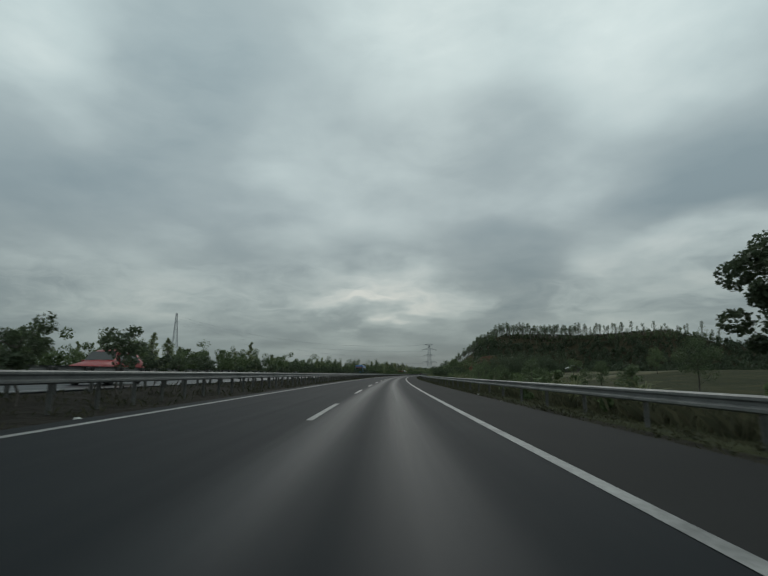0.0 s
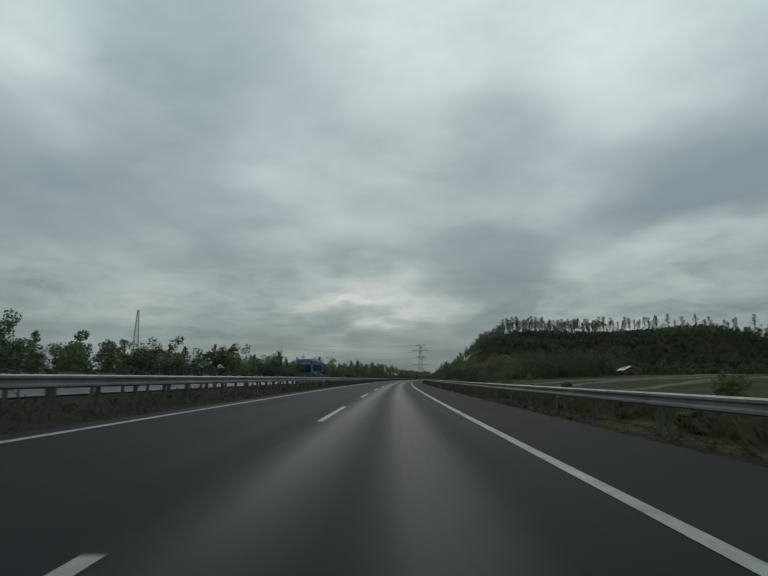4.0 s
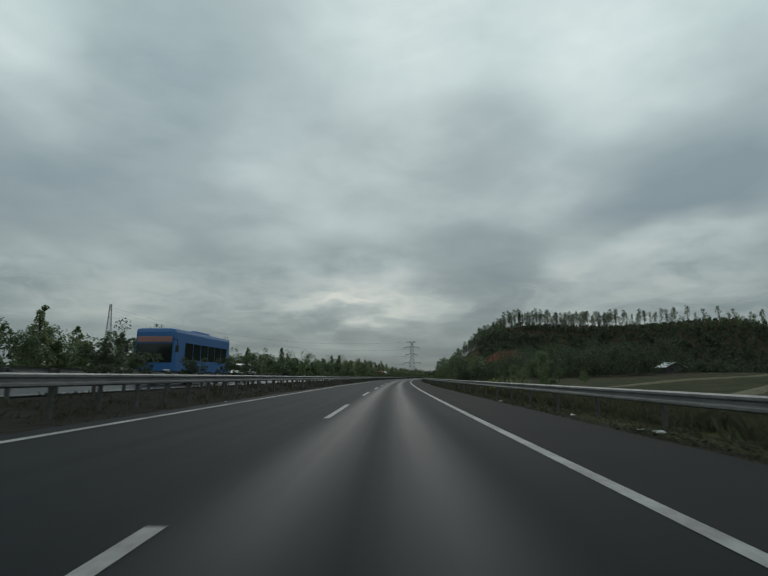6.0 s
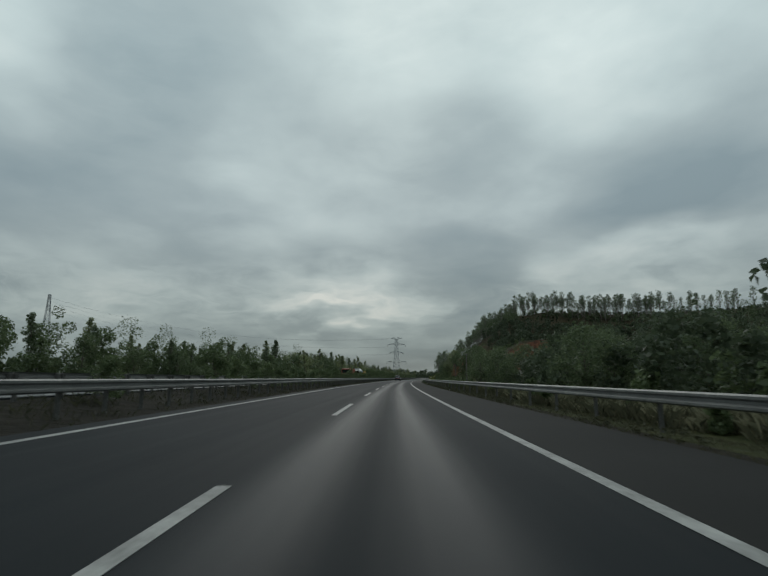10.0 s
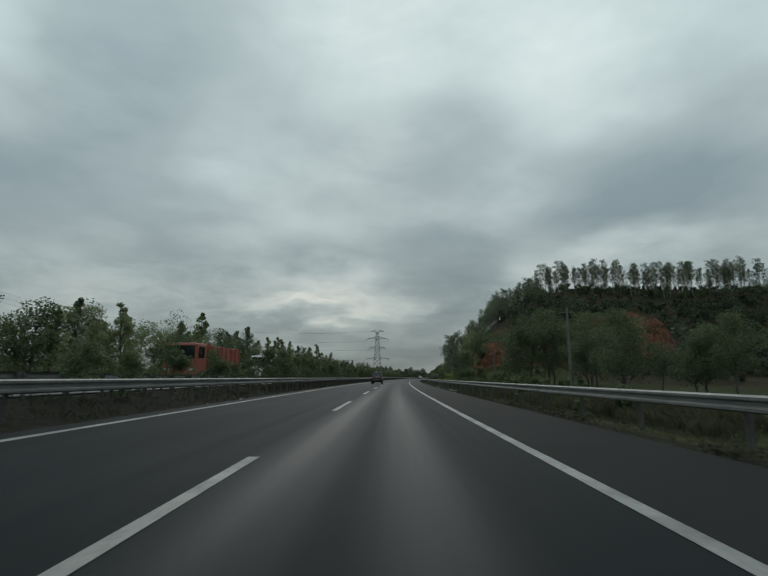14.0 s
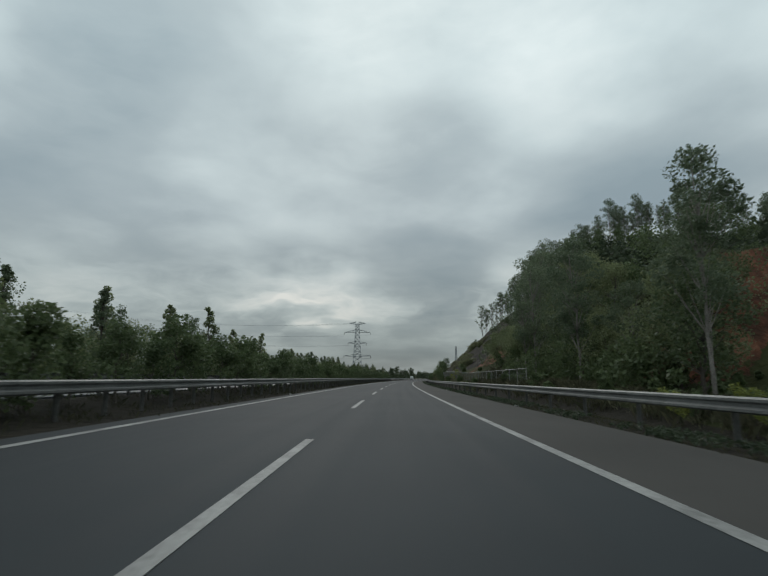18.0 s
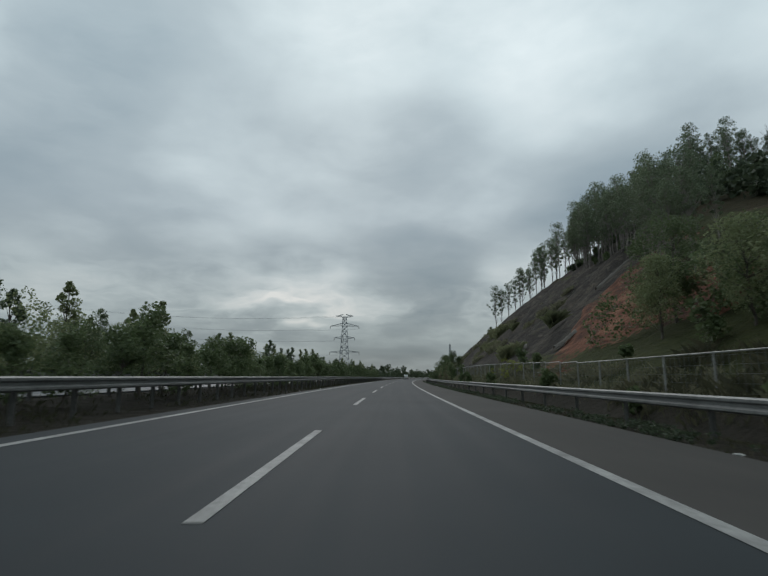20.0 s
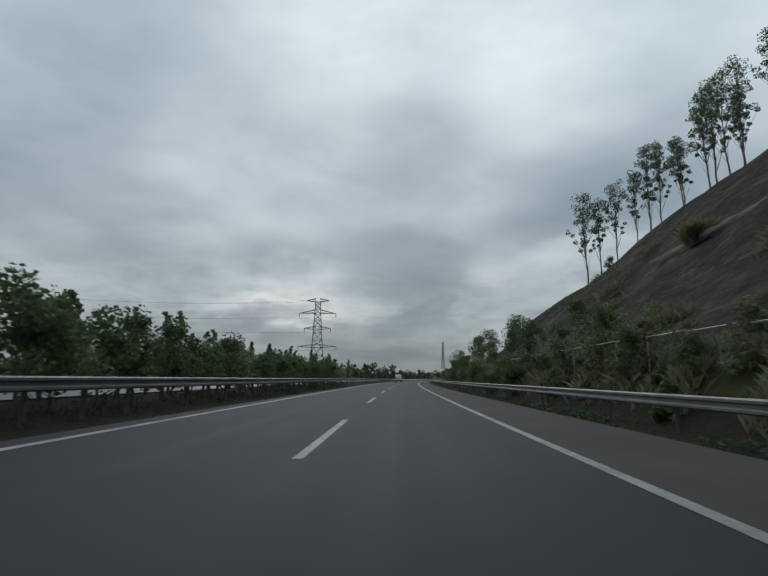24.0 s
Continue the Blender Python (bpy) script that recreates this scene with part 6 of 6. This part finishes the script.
def fence(s0, s1, u):
    ob = thing("fence", "wire mesh fence with pale steel posts below the cut slope", "fence", m=road_pose(s0, u, float(ground_z(s0, u))))
    inv = ob.matrix_basis.inverted()
    v, f = tube([(0, 0, -0.3), (0, 0, 1.36)], [0.038, 0.038], 7)
    post = mesh_of("fence_post", v, f, M_PIPE)
    v, f = tube([(0, 0, 1.32), (0, 3.0, 1.32)], [0.028, 0.028], 6)
    pipe = mesh_of("top_pipe", v, f, M_PIPE)
    wires = [tube([(0, 0.05, z), (0, 2.95, z)], [0.006] * 2, 3) for z in (0.1, 0.38, 0.66, 0.94, 1.22)]
    wires += [tube([(0, 0.15 + k * 0.3, 0.05), (0, 0.15 + k * 0.3, 1.30)], [0.006] * 2, 3) for k in range(10)]
    v, f = tubes(wires)
    mesh = mesh_of("wire_panel", v, f, M_WIRE)
    for i in range(int((s1 - s0) / 3)):
        s = s0 + i * 3
        m = inv @ road_pose(s, u, float(ground_z(s, u)))
        child("fence_post", post, ob, m=m)
        child("top_pipe", pipe, ob, m=m)
        child("wire_panel", mesh, ob, m=m)


fence(470, 660, 9.9)


def kerb(s0, s1):
    ob = thing("kerb", "weathered concrete drainage kerb under the guard rail", "kerb", m=road_pose(s0, 5.55))
    inv = ob.matrix_basis.inverted()
    bm = box_bm(0.22, 2.97, 0.30, (0, 1.5, 0.02), 0.03)
    me = bpy.data.meshes.new("kerb_stone")
    bm.to_mesh(me)
    bm.free()
    me.materials.append(M_CONC)
    for i in range(int((s1 - s0) / 3)):
        child("kerb_stone", me, ob, m=inv @ road_pose(s0 + 3 * i, 5.55, -0.18))


kerb(378, 438)


def hut(name, label, s, u, turn, w, d, h, roof_mat, wall_mat):
    z = float(ground_z(s, u))
    ob = thing(name, label, "hut", m=road_pose(s, u, z, turn))
    for x in (-w / 2, w / 2):
        part("side_wall", box_bm(0.2, d, h + 0.6, (x, 0, h / 2 - 0.3)), wall_mat, ob)
    for y in (-d / 2 + 0.1, d / 2 - 0.1):
        bm = bmesh.new()
        pts = [(-w / 2 + 0.1, -0.6), (w / 2 - 0.1, -0.6), (w / 2 - 0.1, h), (0, h + w * 0.22), (-w / 2 + 0.1, h)]
        a = [bm.verts.new((x, y - 0.1, q)) for x, q in pts]
        b = [bm.verts.new((x, y + 0.1, q)) for x, q in pts]
        bm.faces.new(a)
        bm.faces.new(list(reversed(b)))
        for i in range(5):
            bm.faces.new((a[i], b[i], b[(i + 1) % 5], a[(i + 1) % 5]))
        bmesh.ops.recalc_face_normals(bm, faces=bm.faces)
        part("gable_wall", bm, wall_mat, ob)
    rise = w * 0.22
    for side in (-1, 1):
        a = [(0, -d / 2 - 0.5, h + rise + 0.12), (side * (w / 2 + 0.6), -d / 2 - 0.5, h - 0.14), (side * (w / 2 + 0.6), d / 2 + 0.5, h - 0.14), (0, d / 2 + 0.5, h + rise + 0.12)]
        slab(a if side > 0 else list(reversed(a)), 0.10, roof_mat, ob, "roof_side")
    part("door", box_bm(0.9, 0.08, 1.9, (w * 0.2, -d / 2 - 0.03, 0.95), 0.01), M_BARK_DARK, ob)
    part("window", box_bm(0.9, 0.08, 0.8, (-w * 0.2, -d / 2 - 0.03, 1.4), 0.01), M_GLASS, ob)


hut("brick_hut", "low red-walled hut with an old dark tiled roof behind bushes", 361, 28.0, 20, 5.6, 5.5, 1.8, M_ROOF, M_BRICK)
hut("field_shed", "pale sheet-roofed shed with dark walls by the field", 355, 102, 12, 8.0, 6.0, 2.3, M_SHEET, M_ROOF)
for s, u, h in ((388, 18.0, 8.6), (428, 17.5, 6.5)):
    ob = thing("utility_pole", "weathered concrete utility pole with a short crossbar among the trees", "pole", "utility poles", m=road_pose(s, u, float(ground_z(s, u))))
    v, f = tube([(0, 0, -0.5), (0, 0, h * 0.5), (0, 0, h)], [0.17, 0.14, 0.10], 8)
    child("shaft", mesh_of("shaft", v, f, M_CONC), ob)
    part("crossbar", box_bm(1.3, 0.09, 0.09, (0, 0, h - 0.5), 0.01), M_CONC, ob)
    for x in (-0.55, 0.55):
        part("insulator", box_bm(0.09, 0.09, 0.18, (x, 0, h - 0.37), 0.03), M_BARK_DARK, ob)


def cloth_edge(name, label, path, width, seed):
    """A pale folded strip of cloth laid on the slope along s, u points."""
    g = np.random.default_rng(seed)
    verts, faces = [], []
    n = 26
    level = abs(path[-1][0] - path[0][0]) > abs(path[-1][1] - path[0][1])
    for i in range(n + 1):
        q = i / n * (len(path) - 1)
        k = min(int(q), len(path) - 2)
        s = path[k][0] + (path[k + 1][0] - path[k][0]) * (q - k)
        u = path[k][1] + (path[k + 1][1] - path[k][1]) * (q - k)
        for j in range(4):
            off = (j / 3 - 0.5) * width + g.normal(0, 0.05)
            ss, uu = (s, u + off) if level else (s + off, u)
            x, y = plan(ss, uu)
            verts.append((float(x), float(y), float(ground_z(ss, uu)) + 0.34 + g.uniform(0, 0.12) - 0.25 * (j in (0, 3))))
    for i in range(n):
        for j in range(3):
            faces.append((i * 4 + j, i * 4 + j + 1, i * 4 + j + 5, i * 4 + j + 4))
    tagged(new(name, mesh_of(name, verts, faces, M_CLOTH, True)), label, "cloth")


cloth_edge("netting_hem", "pale folded hem of the slope netting above the red earth", [(538.2, 23.6), (539.6, 27), (540.8, 31.2)], 0.6, 1)
cloth_edge("torn_cloth", "torn pale sheet hanging on the slope", [(523.5, 14.0), (524.3, 16.2)], 0.8, 2)
cloth_edge("netting_seam", "pale seam across the dark netting", [(538, 15.2), (546, 15.6), (553, 16.4)], 0.35, 3)
cloth_edge("netting_seam", "pale seam across the dark netting", [(549, 18.5), (551, 22), (552.5, 26)], 0.28, 4)
cloth_edge("netting_seam", "pale seam across the dark netting", [(566, 17.5), (578, 17.0), (590, 16.2)], 0.3, 5)
cloth_edge("netting_seam", "pale seam across the dark netting", [(592, 25), (604, 24.0), (618, 22.5)], 0.28, 6)
g = np.random.default_rng(9)
for i in range(34):
    s, u = g.uniform(8, 590), (g.uniform(5.1, 5.7) if i % 3 else g.uniform(-6.9, -6.3))
    bm = bmesh.new()
    bmesh.ops.create_icosphere(bm, subdivisions=2, radius=0.12)
    for q in bm.verts:
        q.co = Vector((q.co.x * 1.5, q.co.y, q.co.z * 0.5)) * (0.7 + 0.6 * noise.noise(q.co * 9 + Vector((i, 0, 0))))
    me = bpy.data.meshes.new("litter")
    bm.to_mesh(me)
    bm.free()
    me.materials.append(M_LITTER)
    ob = new("litter", me)
    ob.matrix_basis = road_pose(s, u, -0.02 * u + 0.0, g.uniform(0, 360), g.uniform(0.35, 0.8))
    tagged(ob, "crumpled pale scrap of litter on the verge", "litter", "litter on the verge")
for s, u, k in ((558.6, 5.75, 1.25), (155.4, 5.7, 0.9), (155.9, 5.55, 0.6), (160.3, 5.6, 0.7)):
    m = road_pose(s, u, -0.05, 60 * s, k)
    copy_thing(ob, m).scale = (k, k, k)
